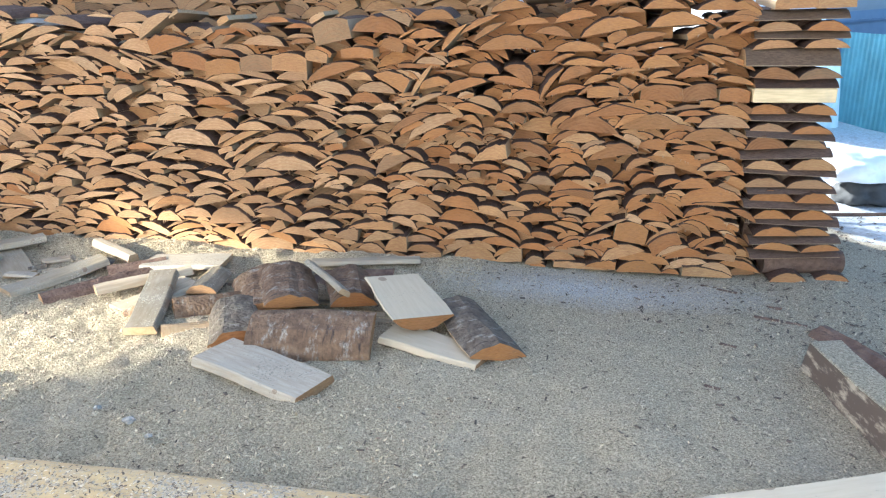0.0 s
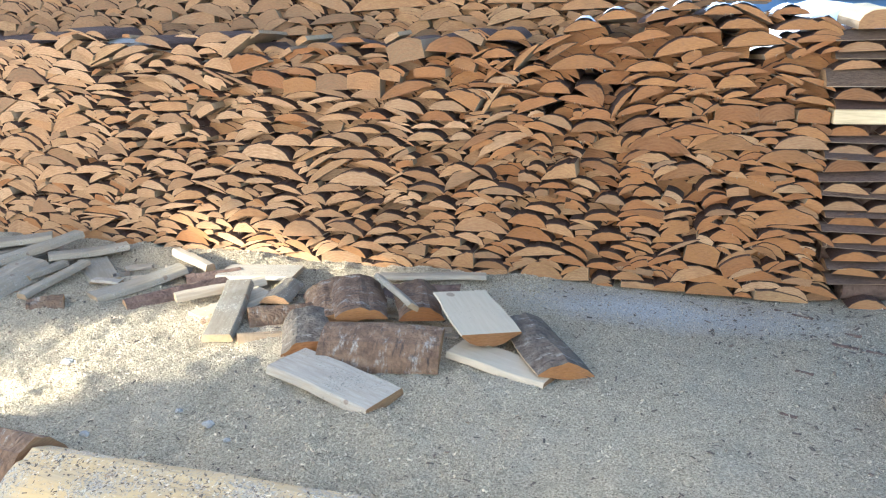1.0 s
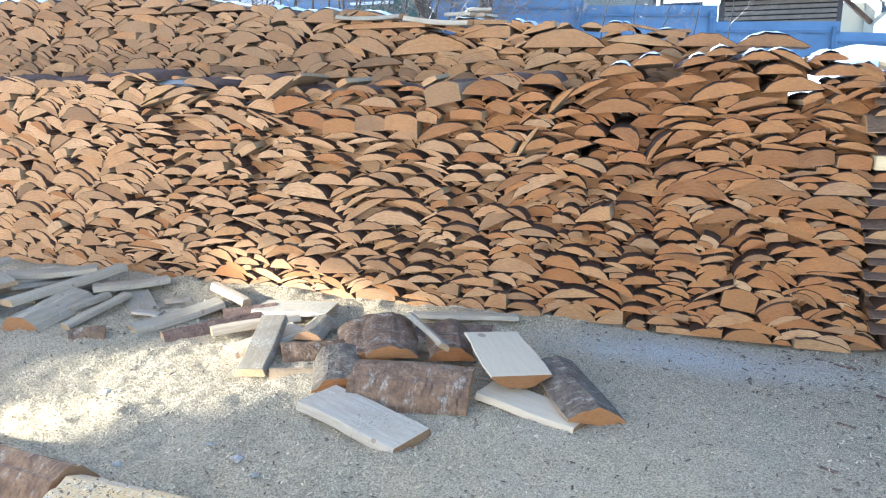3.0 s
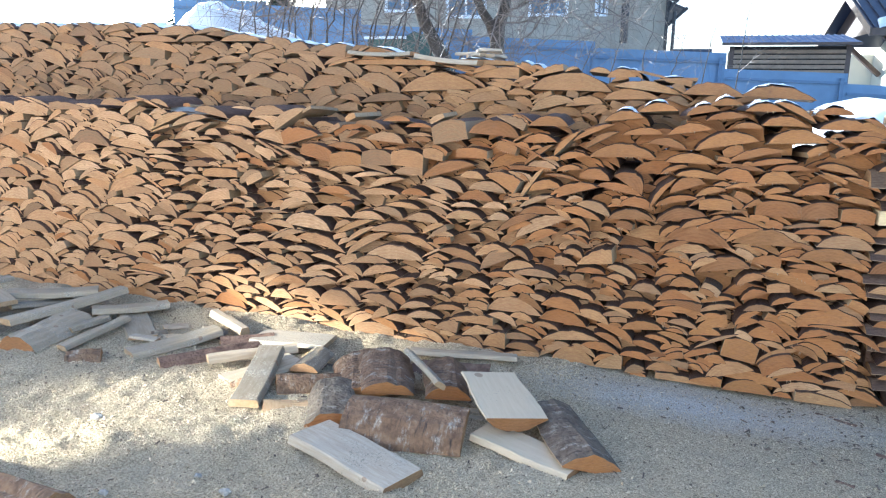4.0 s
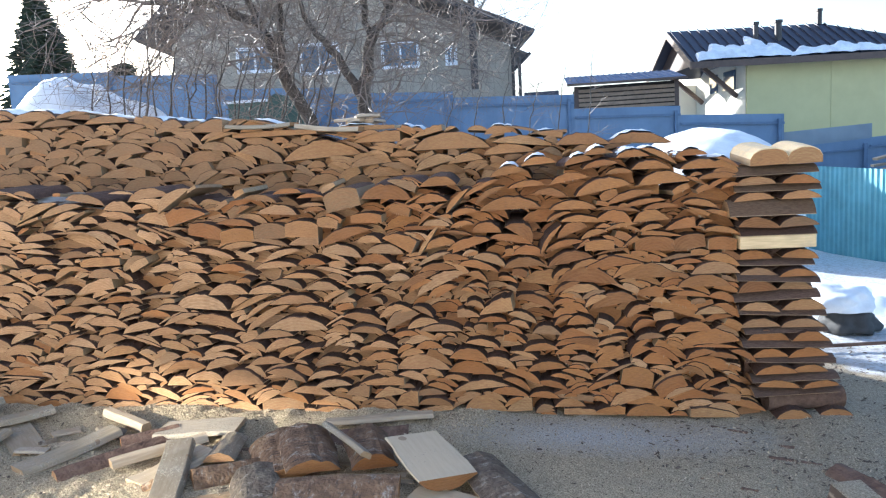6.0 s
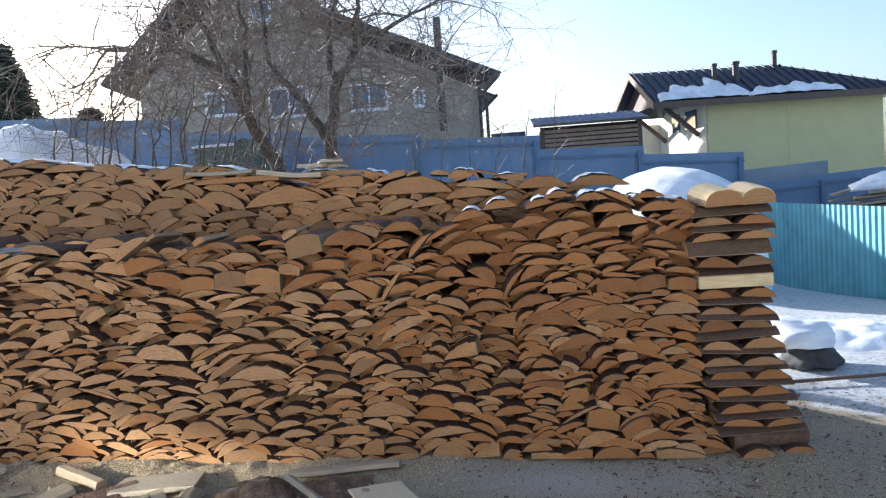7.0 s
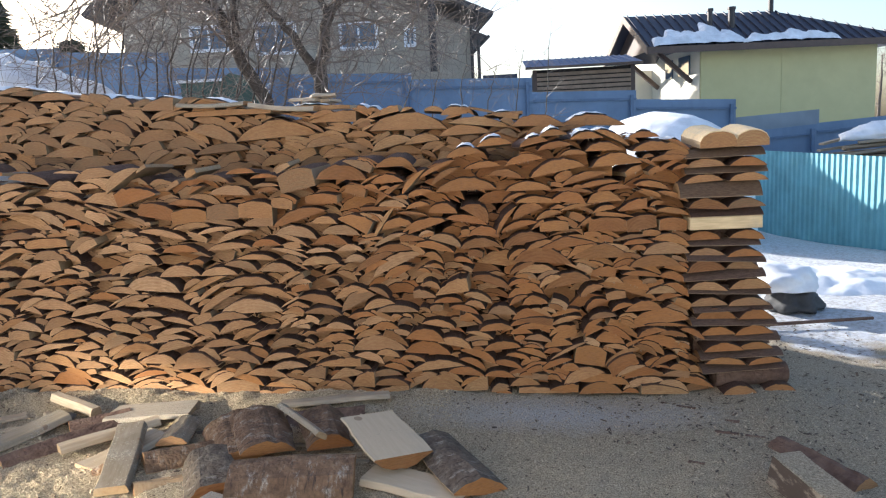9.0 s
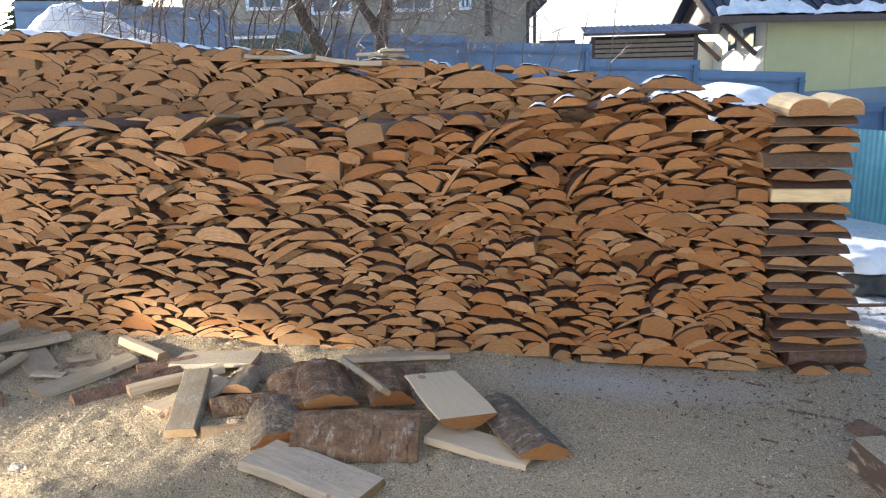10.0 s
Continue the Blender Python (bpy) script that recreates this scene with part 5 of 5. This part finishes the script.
dormer = box("dormer", (-9.0, -6.9, HY - 0.25, HY + 2, 6.9, 9.2), M["plaster"], house)
window(house, -8.4, -7.7, HY - 0.26, 7.15, 7.75)
prism("dormer_roof", [(-9.4, 7.75), (-8.05, 8.5), (-6.6, 7.75), (-6.6, 7.95), (-8.05, 8.72), (-9.4, 7.95)], HY - 0.7, HY + 2, M["roof_dark"], house)
box("chimney", (-6.95, -6.35, HY - 0.2, HY + 0.4, 7.2, 9.4), M["roof_dark"], house, "dark sheet-clad chimney")
for x, y0, z0, z1, rr in ((-2.93, 16.1, 3.6, 6.85, 0.11), (-1.72, 16.8, 2.8, 4.9, 0.05), (-1.55, 16.6, 2.8, 4.5, 0.05)):
    bm = bmesh.new()
    bmesh.ops.create_cone(bm, cap_ends=True, segments=12, radius1=rr, radius2=rr, depth=z1 - z0, matrix=Matrix.Translation((x, y0, (z0 + z1) / 2)))
    part("pipe", bm, M["pipe"], house, "dark metal pipe on the house wall")
for za, zb in ((4.55, 5.25), (4.15, 4.62)):
    bm = bmesh.new()
    ln = math.hypot(0.5, zb - za)
    bmesh.ops.create_cone(bm, cap_ends=True, segments=10, radius1=0.05, radius2=0.05, depth=ln, matrix=Matrix.Translation((-1.45, 16.7, (za + zb) / 2)) @ pose(0, 0, 0, 0, math.degrees(math.atan2(0.5, zb - za))))
    part("downpipe", bm, M["pipe"], house)
prism("porch_roof", [(-1.75, 4.75), (-1.2, 4.55), (-1.2, 4.62), (-1.75, 4.86)], HY - 0.2, HY + 3, M["roof_dark"], house)

# the front is turned a little away from the sun
house.matrix_world = Matrix.Translation((-1.14, -4.39, 1.7)) @ Matrix.Scale(1.5, 4) @ Matrix.Translation((1.14, 4.39, -1.7)) @ Matrix.Translation((-6.0, HY, 0)) @ pose(0, 0, 0, 0, 0, 9) @ Matrix.Translation((6.0, -HY, 0))

# ---- slatted shed ----
shed = thing("shed", "small slatted wooden shed with a blue metal roof", "shed")
# near-black box behind the slats: shade of the gaps put into colour
box("inner_wall", (0.06, 2.84, 17.06, 19.0, 1.2, 3.5), M["dark_gap"], shed)
for x in (0.0, 2.82):
    box("corner_post", (x, x + 0.12, 17.0, 17.12, 1.2, 3.5), M["brown_trim"], shed)
for i in range(13):
    box("slat", (0.12, 2.82, 17.0, 17.04, 1.75 + i * 0.13, 1.75 + i * 0.13 + 0.095), M["slat"], shed)
prism("roof", [(-0.22, 3.50), (3.1, 3.50), (3.1, 3.56), (-0.22, 3.56)], 16.6, 16.75, M["brown_trim"], shed)
rb = bmesh.new()
ring = []
for i in range(18):
    xx = -0.2 + i * 0.183
    ring += [(xx, 0), (xx + 0.14, 0), (xx + 0.16, 0.035)]
lo_ = [rb.verts.new((x, 16.6, 3.53 + z)) for x, z in ring]
hi_ = [rb.verts.new((x, 19.4, 4.02 + z)) for x, z in ring]
for i in range(len(ring) - 1):
    rb.faces.new((lo_[i], lo_[i + 1], hi_[i + 1], hi_[i]))
part("metal_roof", rb, M["roof_blue"], shed, "blue ribbed metal sheet roof")
box("utility_box", (-1.45, -0.45, 16.8, 17.6, 2.2, 3.42), M["roof_navy"], thing("utility_box", "dark box standing behind the fence", "box"))

# ---- yellow-green house ----
yh = thing("house", "yellow-green sided house with navy metal roof and snow", "house", (6.74, 24.0, 0))
yh.rotation_euler = (0, 0, radians(8.5))
W, D, EAVE, RIDGE = 7.0, 9.0, 4.62, 6.10
RY, FAR, HIP = 1.9, 4.6, 3.8                # where the ridge, the far eave and the hip lie
n_b = 15
for i in range(n_b):                         # lapped siding boards of the long wall
    z = 1.0 + i * 0.245
    prism("siding_board", [(0, z), (W, z), (W, z + 0.25), (0, z + 0.25)], -0.02, 0.10 + 0.002 * (i % 2), M["siding"], yh)
box("corner_trim", (3.17, 3.22, -0.035, 0.0, 1.0, EAVE), M["siding"], yh)
for i in range(n_b):
    z = 1.0 + i * 0.245
    box("gable_board", (-0.02 - 0.002 * (i % 2), 0.06, 0.1, D, z, z + 0.243), M["siding_white"], yh)
OV, GO = 0.7, 2.32
bm = bmesh.new()
tri = [bm.verts.new(c) for c in ((-1.9, -0.5, EAVE - 0.05), (-1.9, FAR - 0.2, EAVE - 0.05), (-1.9, RY, RIDGE - 0.12))]
bm.faces.new(tri)
part("gable", bm, M["brown_trim"], yh, "brown boarded gable under the overhang")
box("back_wall", (0.06, W, D - 0.1, D, 1.0, EAVE), M["siding"], yh)
box("end_wall", (W - 0.1, W, 0.1, D - 0.1, 1.0, EAVE), M["siding"], yh)
rv = [(-GO, -OV, EAVE - 0.05), (W + 1.05, -OV, EAVE - 0.05), (HIP, RY, RIDGE), (-GO, RY, RIDGE), (-GO, FAR, EAVE - 0.05), (W + 1.05, FAR, EAVE - 0.05)]
ob = mesh_object("roof", rv, [(0, 1, 2, 3), (3, 2, 5, 4), (1, 5, 2)], [M["roof_navy"]], parent=yh)
ob.modifiers.new("thick", "SOLIDIFY").thickness = 0.14
for i in range(29):                          # standing seams
    x = -GO + 0.1 + i * 0.36
    top = 1.0 if x < HIP else max(0.0, 1 - (x - HIP) / (W + 1.05 - HIP))
    if top > 0.05:
        a, b = Vector((x, -OV, EAVE - 0.05)), Vector((x, -OV + (RY + OV) * top, EAVE - 0.05 + (RIDGE - EAVE + 0.05) * top))
        sb = bmesh.new()
        add_box(sb, -0.02, 0.02, 0, (b - a).length, 0, 0.06)
        o = part("seam", sb, M["roof_navy"], yh)
        o.matrix_basis = along(a, b)
box("fascia", (-GO, W + 1.05, -OV - 0.03, -OV, EAVE - 0.26, EAVE - 0.02), M["brown_trim"], yh)
for sgn, ya, yb in ((1, -OV, RY), (-1, FAR, RY)):
    pr_ = [( ya, EAVE - 0.28), (yb, RIDGE - 0.26), (yb, RIDGE + 0.02), (ya, EAVE + 0.0)]
    fb_ = bmesh.new()
    q0 = [fb_.verts.new((-GO - 0.05, y, z)) for y, z in pr_]
    q1 = [fb_.verts.new((-GO, y, z)) for y, z in pr_]
    fb_.faces.new(q0)
    fb_.faces.new(q1[::-1])
    for i in range(4):
        j = (i + 1) % 4
        fb_.faces.new((q0[i], q0[j], q1[j], q1[i]))
    part("barge_board", fb_, M["fascia"], yh, "weathered board along the gable edge")
for y in (0.75, 4.2):
    a, b = Vector((-0.05, y, EAVE - 1.25)), Vector((-1.35, y, EAVE - 0.12))
    sb = bmesh.new()
    add_box(sb, -0.08, 0.08, 0, (b - a).length, -0.08, 0.08)
    o = part("brace", sb, M["brown_trim"], yh, "dark timber brace under the gable")
    o.matrix_basis = along(a, b)
for y0, y1 in ((0.9, 1.9), (2.6, 3.3)):
    box("window", (-0.10, -0.03, y0, y1, EAVE - 0.95, EAVE - 0.22), M["pane"], yh, "dark window under the gable overhang")
box("bay", (-0.9, -0.03, 5.0, 7.8, 1.0, EAVE - 0.4), M["siding_white"], yh)
for x, y, z0, z1, rr in ((0.66, 0.7, 5.2, 6.05, 0.10), (1.52, 0.7, 5.2, 6.08, 0.13), (3.75, 1.9, 5.9, 6.62, 0.10)):
    bm = bmesh.new()
    bmesh.ops.create_cone(bm, cap_ends=True, segments=12, radius1=rr, radius2=rr, depth=z1 - z0, matrix=Matrix.Translation((x, y, (z0 + z1) / 2)))
    bmesh.ops.create_cone(bm, cap_ends=True, segments=12, radius1=rr * 1.25, radius2=rr * 1.25, depth=0.1, matrix=Matrix.Translation((x, y, z1)))
    part("chimney", bm, M["pipe"], yh)
for x0, x1, y1, sd in ((-2.1, 1.5, 1.9, 1), (1.3, 5.1, 0.95, 2)):   # snow left on the eave
    v, f = [], []
    n = 36
    for j in range(9):
        for i in range(n + 1):
            u, w_ = i / n, j / 8
            x = x0 + (x1 - x0) * u
            lim = y1 * (0.45 + 0.55 * abs(noise.noise((x * 1.3, sd, 0))) * 2) * math.sin(math.pi * min(1, max(0.0, u))) ** 0.4
            y = -OV + lim * w_
            th = 0.30 * math.sin(math.pi * min(1, 0.12 + 0.88 * w_)) * math.sin(math.pi * u) ** 0.3
            z = EAVE - 0.05 + (y + OV) * (RIDGE - EAVE + 0.05) / (RY + OV) + th * (0.8 + 0.4 * noise.noise((x * 3, y * 3, 2)))
            v.append((x, y - 0.03, z + 0.02))
    for j in range(8):
        for i in range(n):
            q = j * (n + 1) + i
            f.append((q, q + 1, q + n + 2, q + n + 1))
    mesh_object("roof_snow", v, f, [M["snow"]], parent=yh, smooth=True)

# ---- pile of planks under snow by the teal fence ----
stackp = thing("plank_pile", "pile of grey planks under melting snow", "plank pile")
sr = random.Random(8)
for i in range(16):
    a = Vector((5.1 + sr.uniform(-0.4, 1.6), 9.2 + sr.uniform(-0.3, 0.5), 0.95 + sr.uniform(0, 0.35)))
    d = Vector((1.2, sr.uniform(-0.5, 0.1), sr.uniform(0.05, 0.3))).normalized()
    sb = bmesh.new()
    add_box(sb, -0.09, 0.09, 0, sr.uniform(1.0, 1.7), 0, 0.04)
    o = part("plank", sb, M["board_grey"], stackp)
    o.matrix_basis = along(a, a + d)
box("base", (4.9, 8.2, 9.0, 10.2, -0.6, 1.0), M["board_grey"], stackp)
lump("snow_mound", 6.0, 9.2, 1.35, 0.85, 0.35, 0.22, M["snow"], "melting snow on the plank pile", "snow", 4)
lump("snow_mound", 7.3, 9.1, 1.40, 0.8, 0.35, 0.24, M["snow"], "melting snow on the plank pile", "snow", 14)

# ---- green tarp-covered hut behind the stack ----
hut = thing("covered_trailer", "dark green tarp over a low frame, snow on its edge", "tarp")
prism("tarp", [(-7.38, 1.2), (-5.73, 1.2), (-5.79, 2.65), (-6.06, 3.08), (-6.36, 3.17), (-6.63, 3.02), (-7.38, 3.02)], 9.7, 10.6, M["green_tarp"], hut)
box("edge", (-7.44, -6.51, 9.64, 9.7, 3.02, 3.07), M["snow"], hut, "strip of snow along the edge")


# ---- bare trees ----
def tube(v, f, pts, radii, sides):
    o = len(v)
    for i, (p, r) in enumerate(zip(pts, radii)):
        d = (pts[min(i + 1, len(pts) - 1)] - pts[max(i - 1, 0)]).normalized()
        x = d.orthogonal().normalized()
        y = d.cross(x)
        for s in range(sides):
            a = 2 * math.pi * s / sides
            v.append(p + (x * math.cos(a) + y * math.sin(a)) * r)
    for i in range(len(pts) - 1):
        for s in range(sides):
            t = (s + 1) % sides
            f.append((o + i * sides + s, o + i * sides + t, o + (i + 1) * sides + t, o + (i + 1) * sides + s))


def bare_tree(name, label, limbs, seed, levels=3, twig_len=0.8, droop=0.25):
    """limbs: lists of trunk or limb points with their end radii."""
    r = random.Random(seed)
    t = thing(name, label, "tree")
    tv, tf, cv, cf = [], [], [], []

    def shoot(p, d, ln, rad, level):
        n = 6
        pts, q, dd = [p], p.copy(), d.copy()
        for i in range(n):
            dd = (dd + Vector((r.gauss(0, 0.15), r.gauss(0, 0.15), r.gauss(0, 0.13) - droop * 0.12 + 0.05 * (level == 1)))).normalized()
            q = q + dd * ln / n
            pts.append(q.copy())
        tube(cv, cf, pts, [rad * (1 - 0.75 * i / n) for i in range(n + 1)], 4 if rad > 0.01 else 3)
        if level > 0:
            for i in range(2, n + 1):
                for _ in range(r.choice((1, 1, 2, 2)) if level > 1 else r.choice((0, 1, 2, 2))):
                    side = Vector((r.gauss(0, 1), r.gauss(0, 0.7), r.gauss(0.15, 0.8))).normalized()
                    shoot(pts[i], (dd * 0.6 + side).normalized(), ln * r.uniform(0.4, 0.75), rad * 0.52, level - 1)

    for pts, r0, r1 in limbs:
        pts = [Vector(p) for p in pts]
        fine = []
        for a, b in zip(pts, pts[1:]):
            for i in range(5):
                fine.append(a.lerp(b, i / 5) + Vector((r.gauss(0, 0.02), r.gauss(0, 0.02), 0)))
        fine.append(pts[-1])
        n = len(fine)
        tube(tv, tf, fine, [r0 + (r1 - r0) * i / (n - 1) for i in range(n)], 9)
        for i in range(int(n * 0.35), n):
            for _ in range(2 if i > n * 0.6 else 1):
                side = Vector((r.gauss(0, 1), r.gauss(0, 0.8), r.gauss(0.3, 0.7))).normalized()
                shoot(fine[i], side, twig_len * r.uniform(0.6, 1.4), min(0.02, r1 * 0.9), levels - 1)
    mesh_object("trunk", tv, tf, [M["tree_bark"]], parent=t, smooth=True)
    mesh_object("crown", cv, cf, [M["twig"]], parent=t)
    return t


bare_tree("tree", "bare leaning apple tree with tangled twigs", [
    ([(-4.0, 5.2, 1.0), (-4.25, 5.2, 2.3), (-4.6, 5.2, 3.1), (-4.85, 5.2, 3.65), (-5.6, 5.3, 4.0), (-6.6, 5.4, 4.1)], 0.11, 0.03),
    ([(-4.6, 5.2, 3.1), (-4.45, 5.0, 3.9), (-4.5, 4.9, 4.9)], 0.05, 0.015),
    ([(-4.85, 5.2, 3.65), (-5.2, 5.2, 4.5), (-5.6, 5.1, 5.2)], 0.05, 0.015)], 3, 3, 1.5)
bare_tree("tree", "bare forked apple tree with drooping twigs", [
    ([(-3.3, 5.0, 1.0), (-3.42, 5.0, 2.4), (-3.30, 5.0, 3.2), (-3.0, 5.0, 3.7), (-2.85, 5.0, 4.6)], 0.12, 0.02),
    ([(-3.42, 5.0, 2.5), (-3.75, 5.0, 3.1), (-4.1, 4.9, 3.6), (-4.15, 4.8, 4.6)], 0.07, 0.015),
    ([(-3.30, 5.0, 3.2), (-3.35, 5.1, 4.0), (-3.0, 5.2, 5.0)], 0.05, 0.015),
    ([(-3.0, 5.0, 3.7), (-2.4, 5.0, 4.0), (-1.8, 5.0, 4.25)], 0.04, 0.012)], 5, 3, 1.35, 0.5)
bare_tree("bush", "leafless shrub of thin upright shoots", [([(-6.3 + 0.28 * i, 4.6, 1.6), (-6.2 + 0.32 * i, 4.5, 2.6), (-6.05 + 0.34 * i, 4.5, 3.3)], 0.016, 0.005) for i in range(9)] + [([(-7.4 + 0.22 * i, 5.2, 1.8), (-7.35 + 0.24 * i, 5.1, 2.9), (-7.2 + 0.26 * i, 5.1, 3.5 + 0.2 * (i % 3))], 0.016, 0.005) for i in range(15)], 9, 2, 0.7, 0.3)
bare_tree("bush", "thin leafless shoots over the fence", [([(-2.6 + 0.42 * i, 6.5, 1.2), (-2.5 + 0.42 * i, 6.4, 2.2), (-2.3 + 0.4 * i, 6.4, 2.7 + 0.2 * (i % 3))], 0.012, 0.004) for i in range(6)], 10, 2, 0.35, 0.1)


def pine(x, y, z0, h, seed):
    r = random.Random(seed)
    t = thing("tree", "dark green pine far behind the snow heap", "tree")
    v, f = [], []
    tube(v, f, [Vector((x, y, z0)), Vector((x, y, z0 + h * 0.6)), Vector((x, y, z0 + h))], [0.25, 0.15, 0.03], 8)
    mesh_object("trunk", v, f, [M["tree_bark"]], parent=t)
    v, f = [], []
    for _ in range(1500):
        u = r.random() ** 0.8
        rad = (1 - u) * h * 0.30 * math.sqrt(r.random()) + 0.1
        a = r.uniform(0, 6.28)
        c = Vector((x + rad * math.cos(a), y + rad * math.sin(a), z0 + h * (0.22 + 0.78 * u) + r.gauss(0, 0.15)))
        d = Vector((math.cos(a), math.sin(a), r.uniform(-0.5, 0.3))) * r.uniform(0.3, 0.7)
        s = Vector((-d.y, d.x, r.gauss(0, 0.2))) * 0.25
        o = len(v)
        v += [c - s, c + d, c + s, c + Vector((0, 0, 0.18))]
        f += [(o, o + 1, o + 3), (o + 1, o + 2, o + 3), (o, o + 2, o + 1)]
    mesh_object("crown", v, f, [M["needles"]], parent=t)


pine(-25.6, 30, 2.0, 7.6, 1)
pine(-27.5, 32, 2.0, 9.2, 2)
pine(-23.4, 33, 2.0, 5.5, 3)
bare_tree("tree", "bare birch far beyond the yellow house", [([(19.0 + i * 1.2, 40, 0), (19.1 + i * 1.2, 40, 3.2), (19.0 + i * 1.25, 40, 5.2 + 0.5 * (i % 2))], 0.12, 0.03) for i in range(5)], 15, 2, 1.3, 0.0)

# ---- unseen house behind the walk, added to bounce sunlight onto the stack ----
across = thing("house", "unseen pale house behind the walk, added to bounce sunlight", "house")
box("wall", (-17.5, 0.5, -7.4, -7.1, -0.3, 5.2), M["plaster_pale"], across)
box("roof", (-18.0, 1.0, -11.5, -6.5, 5.2, 5.4), M["roof_dark"], across)
for x0, x1, z0, z1 in ((-11.5, -9.1, 2.4, 3.6), (-8.8, -7.9, 2.2, 3.1), (-5.6, -4.2, 1.9, 3.1)):
    window(across, x0, x1, -7.06, z0, z1)

# ---- snow and sawdust left on the stack ----
def snow_cap(x, z, w, h, slope, u, y0, y1, seed):
    """A thin crust of snow lying along the rounded back of one slab."""
    r = random.Random(seed)
    v, f = [], []
    rows, cols = 9, 9
    lo, hi = sorted((r.uniform(-0.5, -0.25), r.uniform(0.2, 0.5)))
    for q in range(rows):
        y = y0 + (y1 - y0) * q / (rows - 1)
        for i in range(cols):
            a = lo + (hi - lo) * i / (cols - 1) + 0.06 * noise.noise((q * 0.7, i, seed))
            a = max(-0.49, min(0.49, a))
            rim = math.sin(math.pi * i / (cols - 1)) ** 0.5 * math.sin(math.pi * min(1, 0.12 + 0.88 * q / (rows - 1))) ** 0.5
            top = z + slope * a * w + h * float(np.interp(a, TOPS[u][:, 0], TOPS[u][:, 1]))
            v.append((x + a * w, y, top - 0.004 + 0.026 * rim * (1 + 0.5 * noise.noise((x * 9 + i, q * 0.8, seed)))))
    for q in range(rows - 1):
        for i in range(cols - 1):
            o = q * cols + i
            f.append((o, o + 1, o + cols + 1, o + cols))
    tagged(mesh_object("snow_patch", v, f, [M["snow"]], smooth=True), "thin crust of snow on top of the slabs", "snow")


for n_cap, (x, z, w, h, slope, u) in enumerate(front_items):
    covered = any(q[1] > z + 0.01 and abs(q[0] - x) < 0.4 * (q[2] + w) * 0.6 for q in front_items)
    if x > -1.5 and z > 1.5 and not covered:
        snow_cap(x, z, w, h, slope, u, 0.01, 0.40, n_cap)
for n_cap, (x, z, w, h, slope, u) in enumerate(rear_items):
    covered = any(q[1] > z + 0.01 and abs(q[0] - x) < 0.4 * (q[2] + w) * 0.6 for q in rear_items)
    if not covered and z > rear_crown(x) - 0.16 and (n_cap % 3 or x < -3.5):
        snow_cap(x, z, w, h, slope, u, rear_face(x) + 0.03, rear_face(x) + 0.40, n_cap + 500)
v, f = [], []
NL = 90
for j in range(9):
    for i in range(NL + 1):
        x, y = -7.6 + 3.9 * i / NL, 0.03 + 0.80 * j / 8
        v.append((x, y, front_crown(x) - 0.055 - 0.08 * smooth(-4.4, -3.8, x) + 0.05 * noise.fractal((x * 3, y * 3, 1), 1.0, 2.0, 4) + 0.04 * j / 8 - 0.1 * smooth(-2.7, -2.0, x)))
for j in range(8):
    for i in range(NL):
        q = j * (NL + 1) + i
        f.append((q, q + 1, q + NL + 2, q + NL + 1))
tagged(mesh_object("dust_layer", v, f, [M["dust_snow"]], smooth=True), "grey sawdust and snow lying on the lower row", "snow", kind="stuff")
